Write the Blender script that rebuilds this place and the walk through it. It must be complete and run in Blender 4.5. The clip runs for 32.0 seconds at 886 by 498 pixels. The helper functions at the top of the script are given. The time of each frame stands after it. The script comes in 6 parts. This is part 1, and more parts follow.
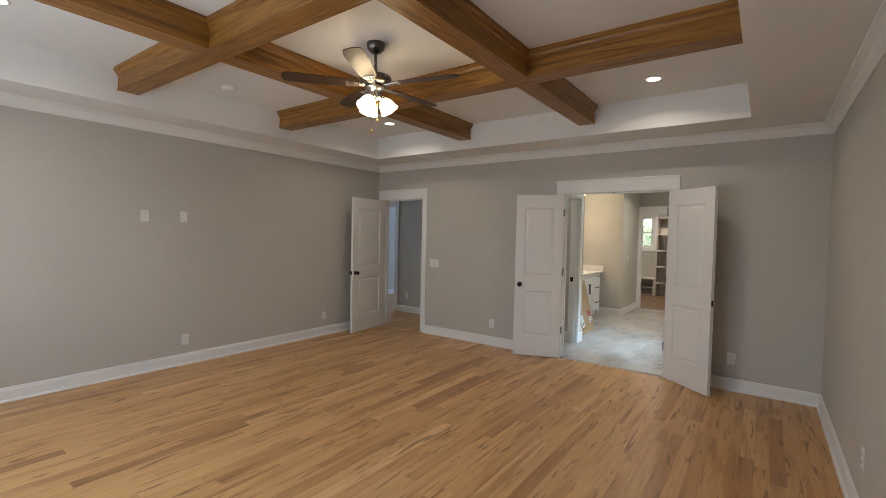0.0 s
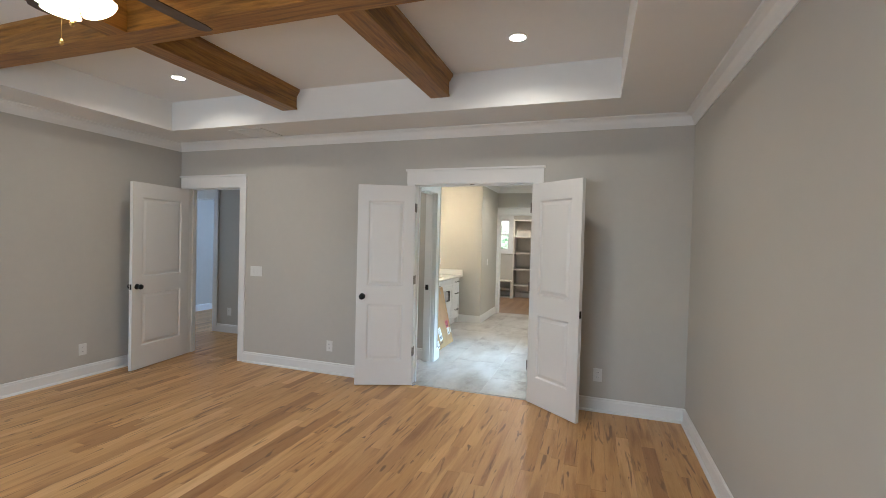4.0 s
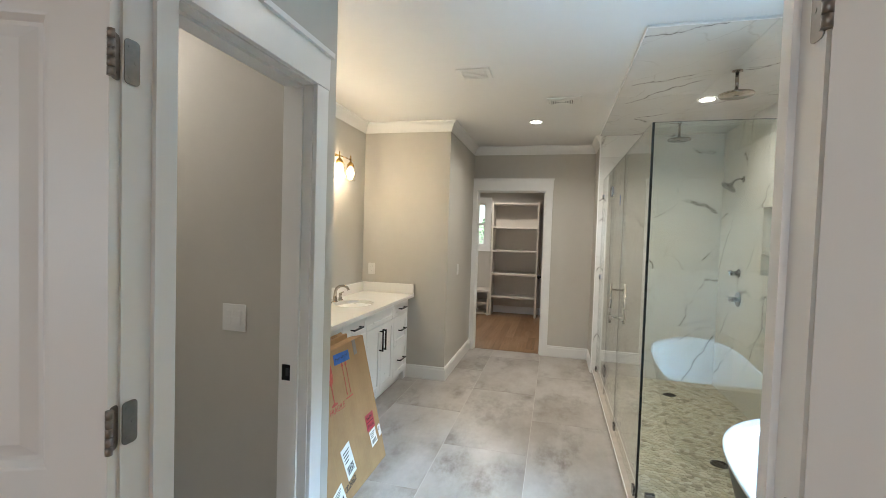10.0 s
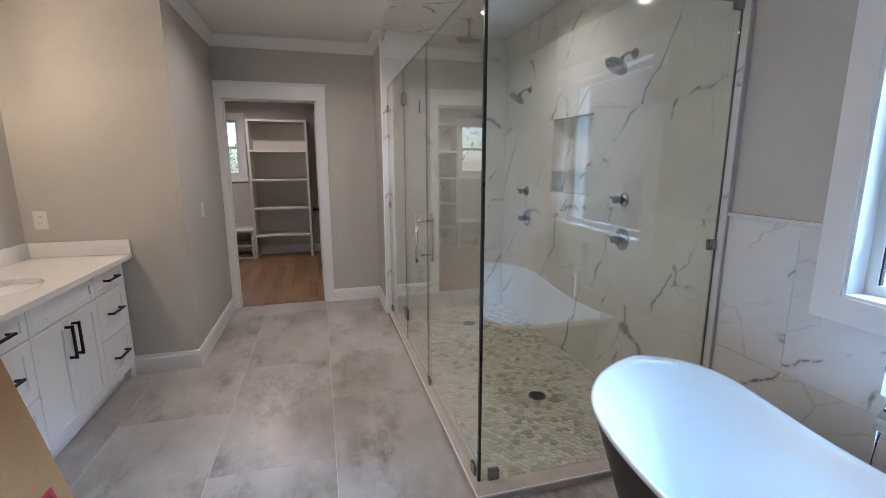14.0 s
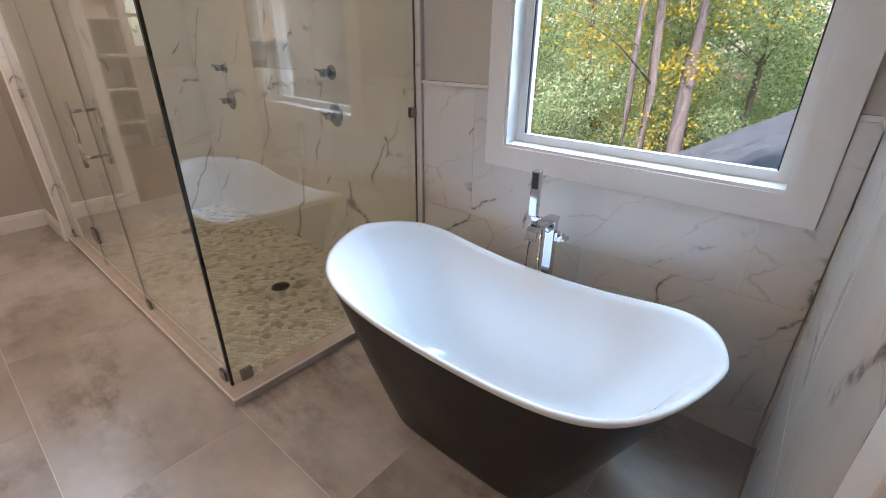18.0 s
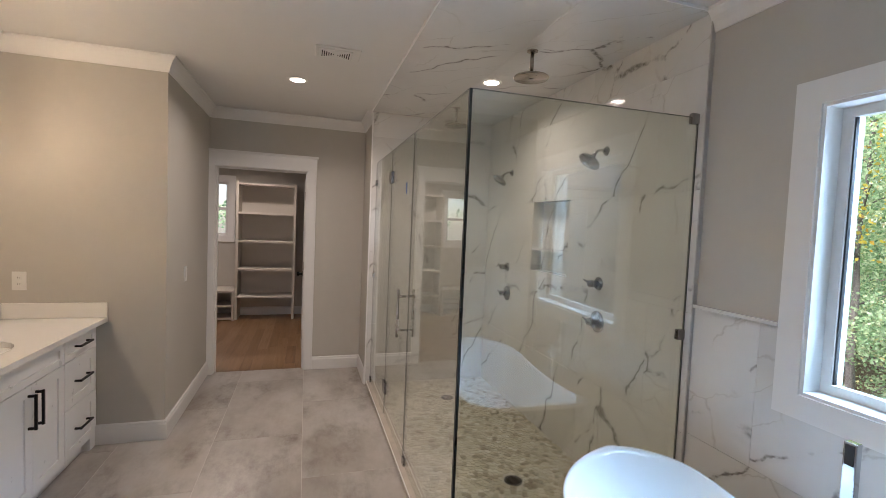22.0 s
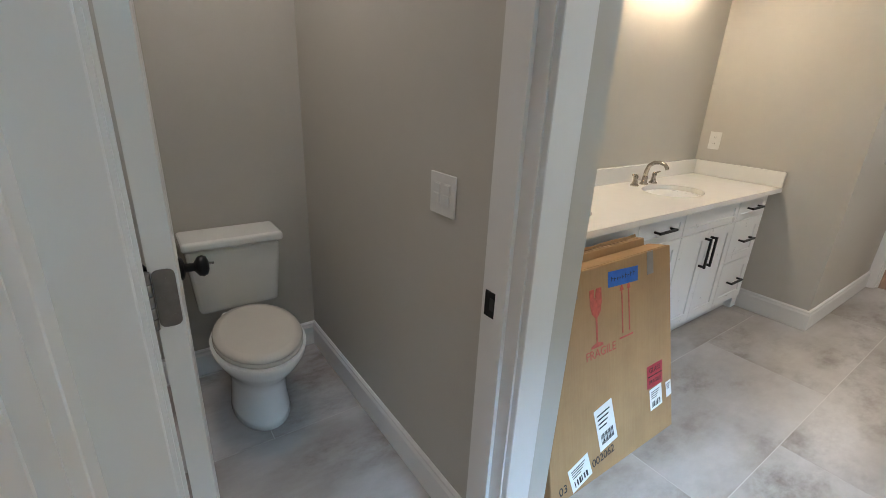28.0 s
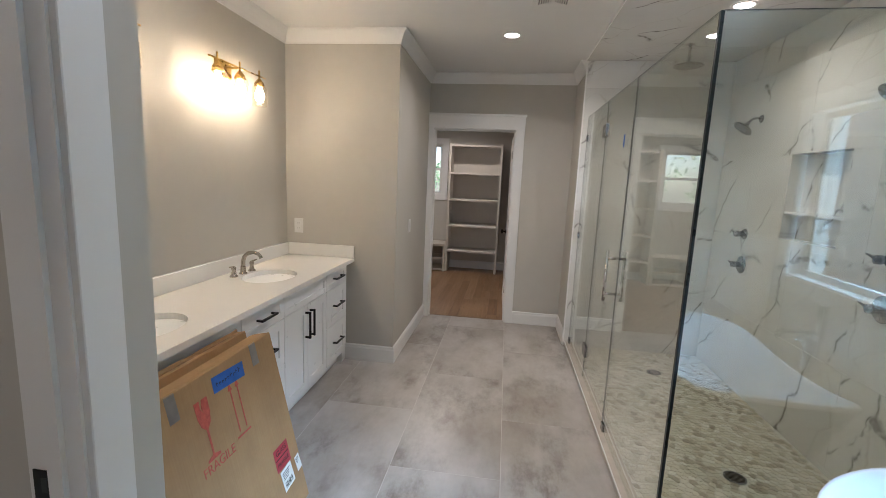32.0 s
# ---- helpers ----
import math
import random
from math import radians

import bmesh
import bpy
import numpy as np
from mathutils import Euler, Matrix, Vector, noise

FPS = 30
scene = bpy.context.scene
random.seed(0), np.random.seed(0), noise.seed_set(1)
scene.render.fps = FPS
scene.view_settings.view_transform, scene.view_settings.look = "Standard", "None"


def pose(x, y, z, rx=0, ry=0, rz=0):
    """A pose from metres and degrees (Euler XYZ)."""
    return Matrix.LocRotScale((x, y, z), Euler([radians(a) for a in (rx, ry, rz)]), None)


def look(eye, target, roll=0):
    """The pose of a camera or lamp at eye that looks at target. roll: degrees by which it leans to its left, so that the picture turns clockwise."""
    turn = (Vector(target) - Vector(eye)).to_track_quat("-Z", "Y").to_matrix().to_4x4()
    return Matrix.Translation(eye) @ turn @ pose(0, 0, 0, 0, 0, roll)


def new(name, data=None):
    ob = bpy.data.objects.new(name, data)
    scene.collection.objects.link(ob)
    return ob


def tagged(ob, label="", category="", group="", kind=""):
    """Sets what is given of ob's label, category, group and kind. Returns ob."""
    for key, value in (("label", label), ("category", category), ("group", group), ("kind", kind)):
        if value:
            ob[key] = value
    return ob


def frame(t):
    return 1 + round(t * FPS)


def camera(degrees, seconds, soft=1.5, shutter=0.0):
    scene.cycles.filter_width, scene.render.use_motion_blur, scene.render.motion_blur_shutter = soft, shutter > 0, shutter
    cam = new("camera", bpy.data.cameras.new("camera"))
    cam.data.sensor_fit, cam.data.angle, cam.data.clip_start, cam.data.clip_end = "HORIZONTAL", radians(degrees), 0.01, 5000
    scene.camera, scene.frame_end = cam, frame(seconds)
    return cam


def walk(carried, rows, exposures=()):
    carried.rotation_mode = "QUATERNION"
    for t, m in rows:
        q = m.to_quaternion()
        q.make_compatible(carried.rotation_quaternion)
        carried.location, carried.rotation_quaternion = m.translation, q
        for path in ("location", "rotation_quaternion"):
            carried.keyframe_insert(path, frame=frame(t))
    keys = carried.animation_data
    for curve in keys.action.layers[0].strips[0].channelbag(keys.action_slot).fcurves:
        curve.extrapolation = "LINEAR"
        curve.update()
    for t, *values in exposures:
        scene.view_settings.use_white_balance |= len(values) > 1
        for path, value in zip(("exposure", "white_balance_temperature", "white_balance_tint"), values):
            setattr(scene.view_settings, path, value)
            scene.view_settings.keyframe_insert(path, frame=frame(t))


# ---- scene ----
cam = camera(89.9, 32.0, soft=0.6)
PATH = [
    (0, (0.107, 0.092, 1.517), (-1.066, 1.71, 1.451), 1.3),
    (0.5, (0.121, 0.106, 1.52), (-0.906, 1.821, 1.462), 1.1),
    (1, (0.101, 0.127, 1.506), (-0.803, 1.911, 1.456), 0.9),
    (1.5, (0.064, 0.181, 1.502), (-0.731, 2.016, 1.456), 0.7),
    (2, (0.03, 0.307, 1.501), (-0.681, 2.176, 1.455), 0.8),
    (2.5, (0.011, 0.503, 1.498), (-0.686, 2.377, 1.459), 1.0),
    (3, (-0.053, 0.704, 1.502), (-0.737, 2.582, 1.463), 1.3),
    (3.5, (-0.137, 0.966, 1.506), (-0.801, 2.853, 1.471), 1.5),
    (4, (-0.189, 1.246, 1.493), (-0.835, 3.138, 1.455), 1.5),
    (4.5, (-0.222, 1.546, 1.502), (-0.86, 3.441, 1.466), 1.6),
    (6.5, (-0.479, 2.772, 1.495), (-1.096, 4.674, 1.458), 1.9),
    (7, (-0.567, 3.073, 1.495), (-1.188, 4.974, 1.456), 2.0),
    (7.5, (-0.656, 3.386, 1.494), (-1.276, 5.287, 1.453), 2.0),
    (8, (-0.781, 3.675, 1.499), (-1.401, 5.576, 1.453), 2.0),
    (8.5, (-0.887, 3.948, 1.501), (-1.494, 5.853, 1.452), 2.0),
    (9, (-0.971, 4.238, 1.49), (-1.557, 6.149, 1.436), 2.0),
    (9.5, (-1.032, 4.5, 1.478), (-1.59, 6.42, 1.418), 1.8),
    (10, (-1.095, 4.774, 1.493), (-1.582, 6.712, 1.424), 1.8),
    (10.5, (-1.146, 5.035, 1.491), (-1.541, 6.994, 1.414), 1.9),
    (11, (-1.204, 5.256, 1.493), (-1.507, 7.231, 1.402), 1.7),
    (11.5, (-1.263, 5.452, 1.494), (-1.466, 7.438, 1.386), 1.7),
    (12, (-1.283, 5.599, 1.493), (-1.394, 7.591, 1.359), 1.6),
    (12.5, (-1.286, 5.687, 1.494), (-1.313, 7.679, 1.322), 1.6),
    (13, (-1.295, 5.725, 1.48), (-1.204, 7.711, 1.255), 1.1),
    (13.5, (-1.283, 5.734, 1.469), (-0.998, 7.692, 1.172), 0.5),
    (14, (-1.227, 5.73, 1.459), (-0.708, 7.624, 1.079), -0.1),
    (14.5, (-1.192, 5.705, 1.43), (-0.401, 7.483, 0.967), -0.5),
    (15, (-1.159, 5.688, 1.395), (-0.118, 7.307, 0.85), -0.1),
    (15.5, (-1.13, 5.698, 1.367), (0.085, 7.158, 0.74), -0.1),
    (17.5, (-1.133, 5.732, 1.361), (0.264, 6.887, 0.515), 0.2),
    (18, (-1.157, 5.734, 1.413), (0.226, 6.903, 0.563), 0.5),
    (18.5, (-1.183, 5.72, 1.459), (0.155, 6.991, 0.687), 1.3),
    (19, (-1.204, 5.713, 1.503), (0.038, 7.145, 0.866), 1.8),
    (19.5, (-1.218, 5.689, 1.531), (-0.107, 7.282, 1.051), 2.1),
    (20, (-1.235, 5.673, 1.564), (-0.277, 7.395, 1.219), 2.1),
    (20.5, (-1.245, 5.655, 1.568), (-0.416, 7.461, 1.333), 2.3),
    (21, (-1.238, 5.652, 1.564), (-0.503, 7.504, 1.394), 2.4),
    (21.5, (-1.233, 5.658, 1.563), (-0.572, 7.541, 1.434), 2.4),
    (22, (-1.232, 5.664, 1.56), (-0.64, 7.571, 1.459), 2.4),
    (22.5, (-1.246, 5.664, 1.547), (-0.759, 7.602, 1.465), 2.4),
    (23, (-1.274, 5.669, 1.518), (-0.932, 7.637, 1.431), 2.8),
    (23.5, (-1.314, 5.665, 1.497), (-1.144, 7.654, 1.383), 3.3),
    (24, (-1.34, 5.648, 1.482), (-1.364, 7.64, 1.311), 3.9),
    (24.5, (-1.371, 5.606, 1.458), (-1.609, 7.576, 1.207), 4.4),
    (25, (-1.413, 5.616, 1.42), (-1.899, 7.525, 1.074), 4.9),
    (25.5, (-1.453, 5.661, 1.396), (-2.238, 7.44, 0.926), 5.0),
    (26, (-1.464, 5.681, 1.383), (-2.556, 7.255, 0.809), 3.7),
    (26.5, (-1.477, 5.686, 1.373), (-2.774, 7.073, 0.746), 2.8),
    (28.5, (-1.422, 5.718, 1.399), (-2.95, 6.806, 0.706), 2.7),
    (29, (-1.387, 5.723, 1.427), (-2.88, 6.863, 0.741), 2.9),
    (29.5, (-1.358, 5.727, 1.455), (-2.734, 7.021, 0.798), 3.1),
    (30, (-1.336, 5.728, 1.473), (-2.521, 7.221, 0.867), 3.1),
    (30.5, (-1.321, 5.724, 1.492), (-2.259, 7.408, 0.956), 3.0),
    (31, (-1.299, 5.715, 1.508), (-1.966, 7.544, 1.052), 3.0),
    (31.5, (-1.28, 5.7, 1.525), (-1.709, 7.618, 1.151), 2.8),
    (32, (-1.282, 5.686, 1.527), (-1.55, 7.644, 1.218), 2.5),
]
EXPOSURES = [(0.0, 1.42, 6300, 10), (1.0, 1.80, 5820, 9), (2.0, 1.86, 5820, 8), (4.0, 1.90, 5800, 7), (7.0, 1.88, 5980, 9), (9.0, 1.65, 5950, 8), (10.0, 1.55, 5950, 9), (12.0, 1.30, 5780, 17), (14.0, 1.06, 5700, 21), (15.0, 1.06, 5950, 21),
             (18.0, 0.94, 6950, 29), (20.0, 1.05, 6850, 28), (22.0, 1.07, 6300, 22), (24.0, 1.12, 5880, 18), (26.0, 1.42, 5800, 13), (28.5, 1.40, 5900, 13), (30.0, 1.48, 5850, 12), (31.0, 1.46, 5750, 12), (32.0, 1.20, 5760, 15)]
walk(cam, [(t, look(eye, target, roll)) for t, eye, target, roll in PATH], EXPOSURES)

# ---- world, sun, large lights ----
world = bpy.data.worlds.new("sky")
scene.world = world
world.use_nodes = True
_wn = world.node_tree.nodes
_sky = _wn.new("ShaderNodeTexSky")
_sky.sky_type = "NISHITA"
_sky.sun_disc = False
_sky.sun_elevation = radians(46)
_sky.sun_rotation = radians(-101)
_wn["Background"].inputs[1].default_value = 0.15
world.node_tree.links.new(_sky.outputs[0], _wn["Background"].inputs[0])

sun = new("sun", bpy.data.lights.new("sun", "SUN"))
sun.data.energy, sun.data.angle, sun.data.color = 5.0, radians(12), (1.0, 0.95, 0.87)
sun.matrix_world = look((-7, -1, 7.5), (0, 0, 0))


def area_lamp(name, eye, target, w, h, watts, color, shape="RECTANGLE", spread=180):
    lamp = new(name, bpy.data.lights.new(name, "AREA"))
    lamp.data.shape, lamp.data.size, lamp.data.size_y = shape, w, h
    lamp.data.energy, lamp.data.color = watts, color
    lamp.data.spread = radians(spread)
    lamp.matrix_world = look(eye, target)
    return lamp


DAY, CAN = (0.76, 0.88, 1.0), (1.0, 0.88, 0.73)
area_lamp("daylight_bath_window", (1.45, 6.30, 3.05), (-0.60, 6.25, 0.30), 1.3, 0.9, 27, (0.42, 0.76, 1.0), spread=100)
area_lamp("daylight_bath_window", (1.45, 6.30, 0.55), (-1.00, 6.60, 2.20), 1.1, 0.35, 12, (0.56, 0.80, 1.0), spread=110)
area_lamp("daylight_bath_window", (2.60, 5.95, 3.15), (-2.40, 7.70, 0.60), 0.9, 0.6, 31, (0.50, 0.76, 1.0), spread=70)
area_lamp("daylight_bedroom_window", (-1.75, -0.50, 1.45), (-1.75, 3.0, 1.3), 1.15, 1.45, 9.5, DAY)
area_lamp("daylight_bedroom_window", (-3.55, -0.50, 1.45), (-3.55, 3.0, 1.3), 1.15, 1.45, 9.5, DAY)
area_lamp("daylight_closet_window", (-2.76, 14.1, 2.9), (-2.76, 12.4, 0.6), 0.8, 0.8, 8, DAY)
# unseen fill in front of the solid west wall, added to brighten the hall
area_lamp("hall_fill_lamp", (-7.45, 6.10, 1.5), (-4.5, 6.15, 1.1), 0.8, 1.2, 3.5, (0.72, 0.84, 1.0))
area_lamp("daylight_far_room", (-5.0, 9.45, 1.5), (-6.0, 7.5, 1.2), 1.2, 1.2, 15, (0.46, 0.66, 1.0))

# ---- materials ----


class Nodes:
    """A node tree being wired up."""

    def __init__(self, name):
        self.mat = bpy.data.materials.new(name)
        self.mat.use_nodes = True
        self.tree = self.mat.node_tree
        self.bsdf = self.tree.nodes["Principled BSDF"]
        self.out = self.tree.nodes["Material Output"]

    def add(self, kind, **values):
        node = self.tree.nodes.new(kind)
        for key, value in values.items():
            if key in node.inputs:
                node.inputs[key].default_value = value
        return node

    def link(self, a, b):
        self.tree.links.new(a, b)

    def coords(self, scale=(1, 1, 1), rotate=(0, 0, 0), kind="Object"):
        tex = self.add("ShaderNodeTexCoord")
        mapping = self.add("ShaderNodeMapping")
        mapping.inputs["Scale"].default_value = scale
        mapping.inputs["Rotation"].default_value = rotate
        self.link(tex.outputs[kind], mapping.inputs["Vector"])
        return mapping.outputs["Vector"]

    def world_coords(self, scale=(1, 1, 1), rotate=(0, 0, 0)):
        geo = self.add("ShaderNodeNewGeometry")
        mapping = self.add("ShaderNodeMapping")
        mapping.inputs["Scale"].default_value = scale
        mapping.inputs["Rotation"].default_value = rotate
        self.link(geo.outputs["Position"], mapping.inputs["Vector"])
        return mapping.outputs["Vector"]

    def noise(self, vec, scale, detail=4.0, rough=0.55, distort=0.0):
        node = self.add("ShaderNodeTexNoise")
        node.inputs["Scale"].default_value = scale
        node.inputs["Detail"].default_value = detail
        node.inputs["Roughness"].default_value = rough
        node.inputs["Distortion"].default_value = distort
        self.link(vec, node.inputs["Vector"])
        return node.outputs["Fac"]

    def ramp(self, fac, stops):
        node = self.add("ShaderNodeValToRGB")
        els = node.color_ramp.elements
        while len(els) < len(stops):
            els.new(0.5)
        for e, (p, c) in zip(els, stops):
            e.position = p
            e.color = (*c, 1) if len(c) == 3 else c
        self.link(fac, node.inputs["Fac"])
        return node.outputs["Color"]

    def mix(self, fac, a, b, mode="MIX"):
        node = self.add("ShaderNodeMix")
        node.data_type, node.blend_type = "RGBA", mode
        for sock, v in ((node.inputs[0], fac), (node.inputs[6], a), (node.inputs[7], b)):
            if isinstance(v, (int, float)):
                sock.default_value = v
            elif isinstance(v, tuple):
                sock.default_value = (*v, 1)
            else:
                self.link(v, sock)
        return node.outputs[2]

    def math(self, op, a, b=0.0):
        node = self.add("ShaderNodeMath")
        node.operation = op
        for sock, v in zip(node.inputs, (a, b)):
            if isinstance(v, (int, float)):
                sock.default_value = v
            else:
                self.link(v, sock)
        return node.outputs[0]

    def bump(self, height, strength=0.2, distance=0.002):
        node = self.add("ShaderNodeBump")
        node.inputs["Strength"].default_value = strength
        node.inputs["Distance"].default_value = distance
        self.link(height, node.inputs["Height"])
        self.link(node.outputs["Normal"], self.bsdf.inputs["Normal"])

    def set(self, color=None, rough=None, metal=None, spec=None):
        for key, v in (("Base Color", color), ("Roughness", rough), ("Metallic", metal), ("Specular IOR Level", spec)):
            if v is None:
                continue
            if isinstance(v, (int, float)):
                self.bsdf.inputs[key].default_value = v
            elif isinstance(v, tuple):
                self.bsdf.inputs[key].default_value = (*v, 1)
            else:
                self.link(v, self.bsdf.inputs[key])
        return self.mat


def painted(name, rgb, rough, grain=260.0, relief=0.12, vary=0.05):
    """Rolled or sprayed paint: faint cloudy change, fine orange peel."""
    n = Nodes(name)
    vec = n.world_coords()
    big = n.noise(vec, 0.9, 3)
    mid = n.noise(vec, 14.0, 4)
    dark = tuple(c * (1 - vary) for c in rgb)
    light = tuple(min(1, c * (1 + vary * 0.6)) for c in rgb)
    col = n.mix(0.3, n.ramp(big, [(0.3, dark), (0.7, light)]), n.ramp(mid, [(0.35, dark), (0.65, light)]))
    n.bump(n.noise(vec, grain, 2), relief, 0.0012)
    rr = n.ramp(mid, [(0.3, (rough * 0.9,) * 3), (0.7, (min(1, rough * 1.08),) * 3)])
    return n.set(col, rr)


def plain(name, rgb, rough, metal=0.0, vary=0.06, grain=60.0, relief=0.05):
    n = Nodes(name)
    vec = n.coords()
    k = n.noise(vec, grain, 3)
    col = n.ramp(k, [(0.3, tuple(c * (1 - vary) for c in rgb)), (0.7, tuple(min(1, c * (1 + vary)) for c in rgb))])
    rr = n.ramp(n.noise(vec, grain * 0.3, 4), [(0.3, (rough * 0.85,) * 3), (0.7, (min(1, rough * 1.15),) * 3)])
    if relief:
        n.bump(k, relief, 0.0006)
    return n.set(col, rr, metal)


def wood_floor(name, island, tint=(1, 1, 1)):
    """Clear-finished oak strips, each its own tone, grain along the strip, dark flecks and streaks."""
    n = Nodes(name)
    if island:
        rnd = n.add("ShaderNodeNewGeometry").outputs["Random Per Island"]
    else:
        rnd = n.add("ShaderNodeObjectInfo").outputs["Random"]
    comb = n.add("ShaderNodeCombineXYZ")
    n.link(n.math("MULTIPLY", rnd, 37.0), comb.inputs[0])
    n.link(n.math("MULTIPLY", rnd, 91.0), comb.inputs[1])

    def strip(sx, sy):
        shift = n.add("ShaderNodeVectorMath")
        shift.operation = "ADD"
        n.link(n.world_coords((sx, sy, 1)), shift.inputs[0])
        n.link(comb.outputs[0], shift.inputs[1])
        return shift.outputs[0]

    v = strip(26, 1.6)
    grain = n.noise(v, 1.5, 5, 0.58, 0.9)
    fine = n.noise(v, 9.0, 3, 0.6)
    tones = [(0.0, (0.37, 0.180, 0.062)), (0.06, (0.47, 0.246, 0.090)), (0.18, (0.57, 0.318, 0.122)), (0.36, (0.63, 0.368, 0.150)), (0.52, (0.57, 0.312, 0.122)),
             (0.68, (0.68, 0.405, 0.172)), (0.84, (0.59, 0.333, 0.132)), (0.94, (0.76, 0.485, 0.228)), (1.0, (0.48, 0.250, 0.092))]
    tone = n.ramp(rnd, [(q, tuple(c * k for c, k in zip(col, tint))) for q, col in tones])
    streak = n.ramp(grain, [(0.30, (0.50, 0.38, 0.28)), (0.44, (0.86, 0.79, 0.70)), (0.58, (1, 1, 1)), (0.8, (0.86, 0.77, 0.67))])
    col = n.mix(0.32, tone, streak, "MULTIPLY")
    heart = n.noise(strip(10, 1.0), 1.0, 3, 0.5, 0.5)
    col = n.mix(0.9, col, n.ramp(heart, [(0.30, (0.60, 0.48, 0.37)), (0.46, (0.94, 0.91, 0.87)), (0.56, (1, 1, 1)), (0.72, (1.0, 0.97, 0.90))]), "MULTIPLY")
    mineral = n.noise(strip(24, 2.1), 1.0, 3, 0.5, 0.8)
    col = n.mix(n.ramp(mineral, [(0.60, (0, 0, 0)), (0.67, (0.82, 0.82, 0.82))]), col, (0.17, 0.076, 0.028))
    knot = n.noise(strip(16, 4.2), 1.1, 2, 0.5, 0.3)
    col = n.mix(n.ramp(knot, [(0.69, (0, 0, 0)), (0.735, (0.85, 0.85, 0.85))]), col, (0.12, 0.054, 0.021))
    col = n.mix(0.08, col, n.ramp(fine, [(0.3, (0.36, 0.22, 0.1)), (0.6, (0.8, 0.6, 0.36))]))
    n.bump(fine, 0.08, 0.0006)
    return n.set(col, n.ramp(grain, [(0.3, (0.38,) * 3), (0.7, (0.32,) * 3)]), 0, 0.42)


def beam_wood(name, along):
    """Stained pine boards of the ceiling beams."""
    n = Nodes(name)
    sc = (1.4, 24, 24) if along == "x" else (24, 1.4, 24)
    vec = n.world_coords(sc)
    g = n.noise(vec, 0.9, 6, 0.6, 1.6)
    f = n.noise(vec, 6, 3)
    col = n.ramp(g, [(0.28, (0.085, 0.034, 0.007)), (0.42, (0.21, 0.090, 0.017)), (0.56, (0.33, 0.152, 0.029)), (0.74, (0.43, 0.215, 0.048))])
    col = n.mix(0.25, col, n.ramp(f, [(0.3, (0.07, 0.028, 0.006)), (0.7, (0.33, 0.175, 0.045))]))
    n.bump(f, 0.1, 0.001)
    return n.set(col, 0.42, 0, 0.4)


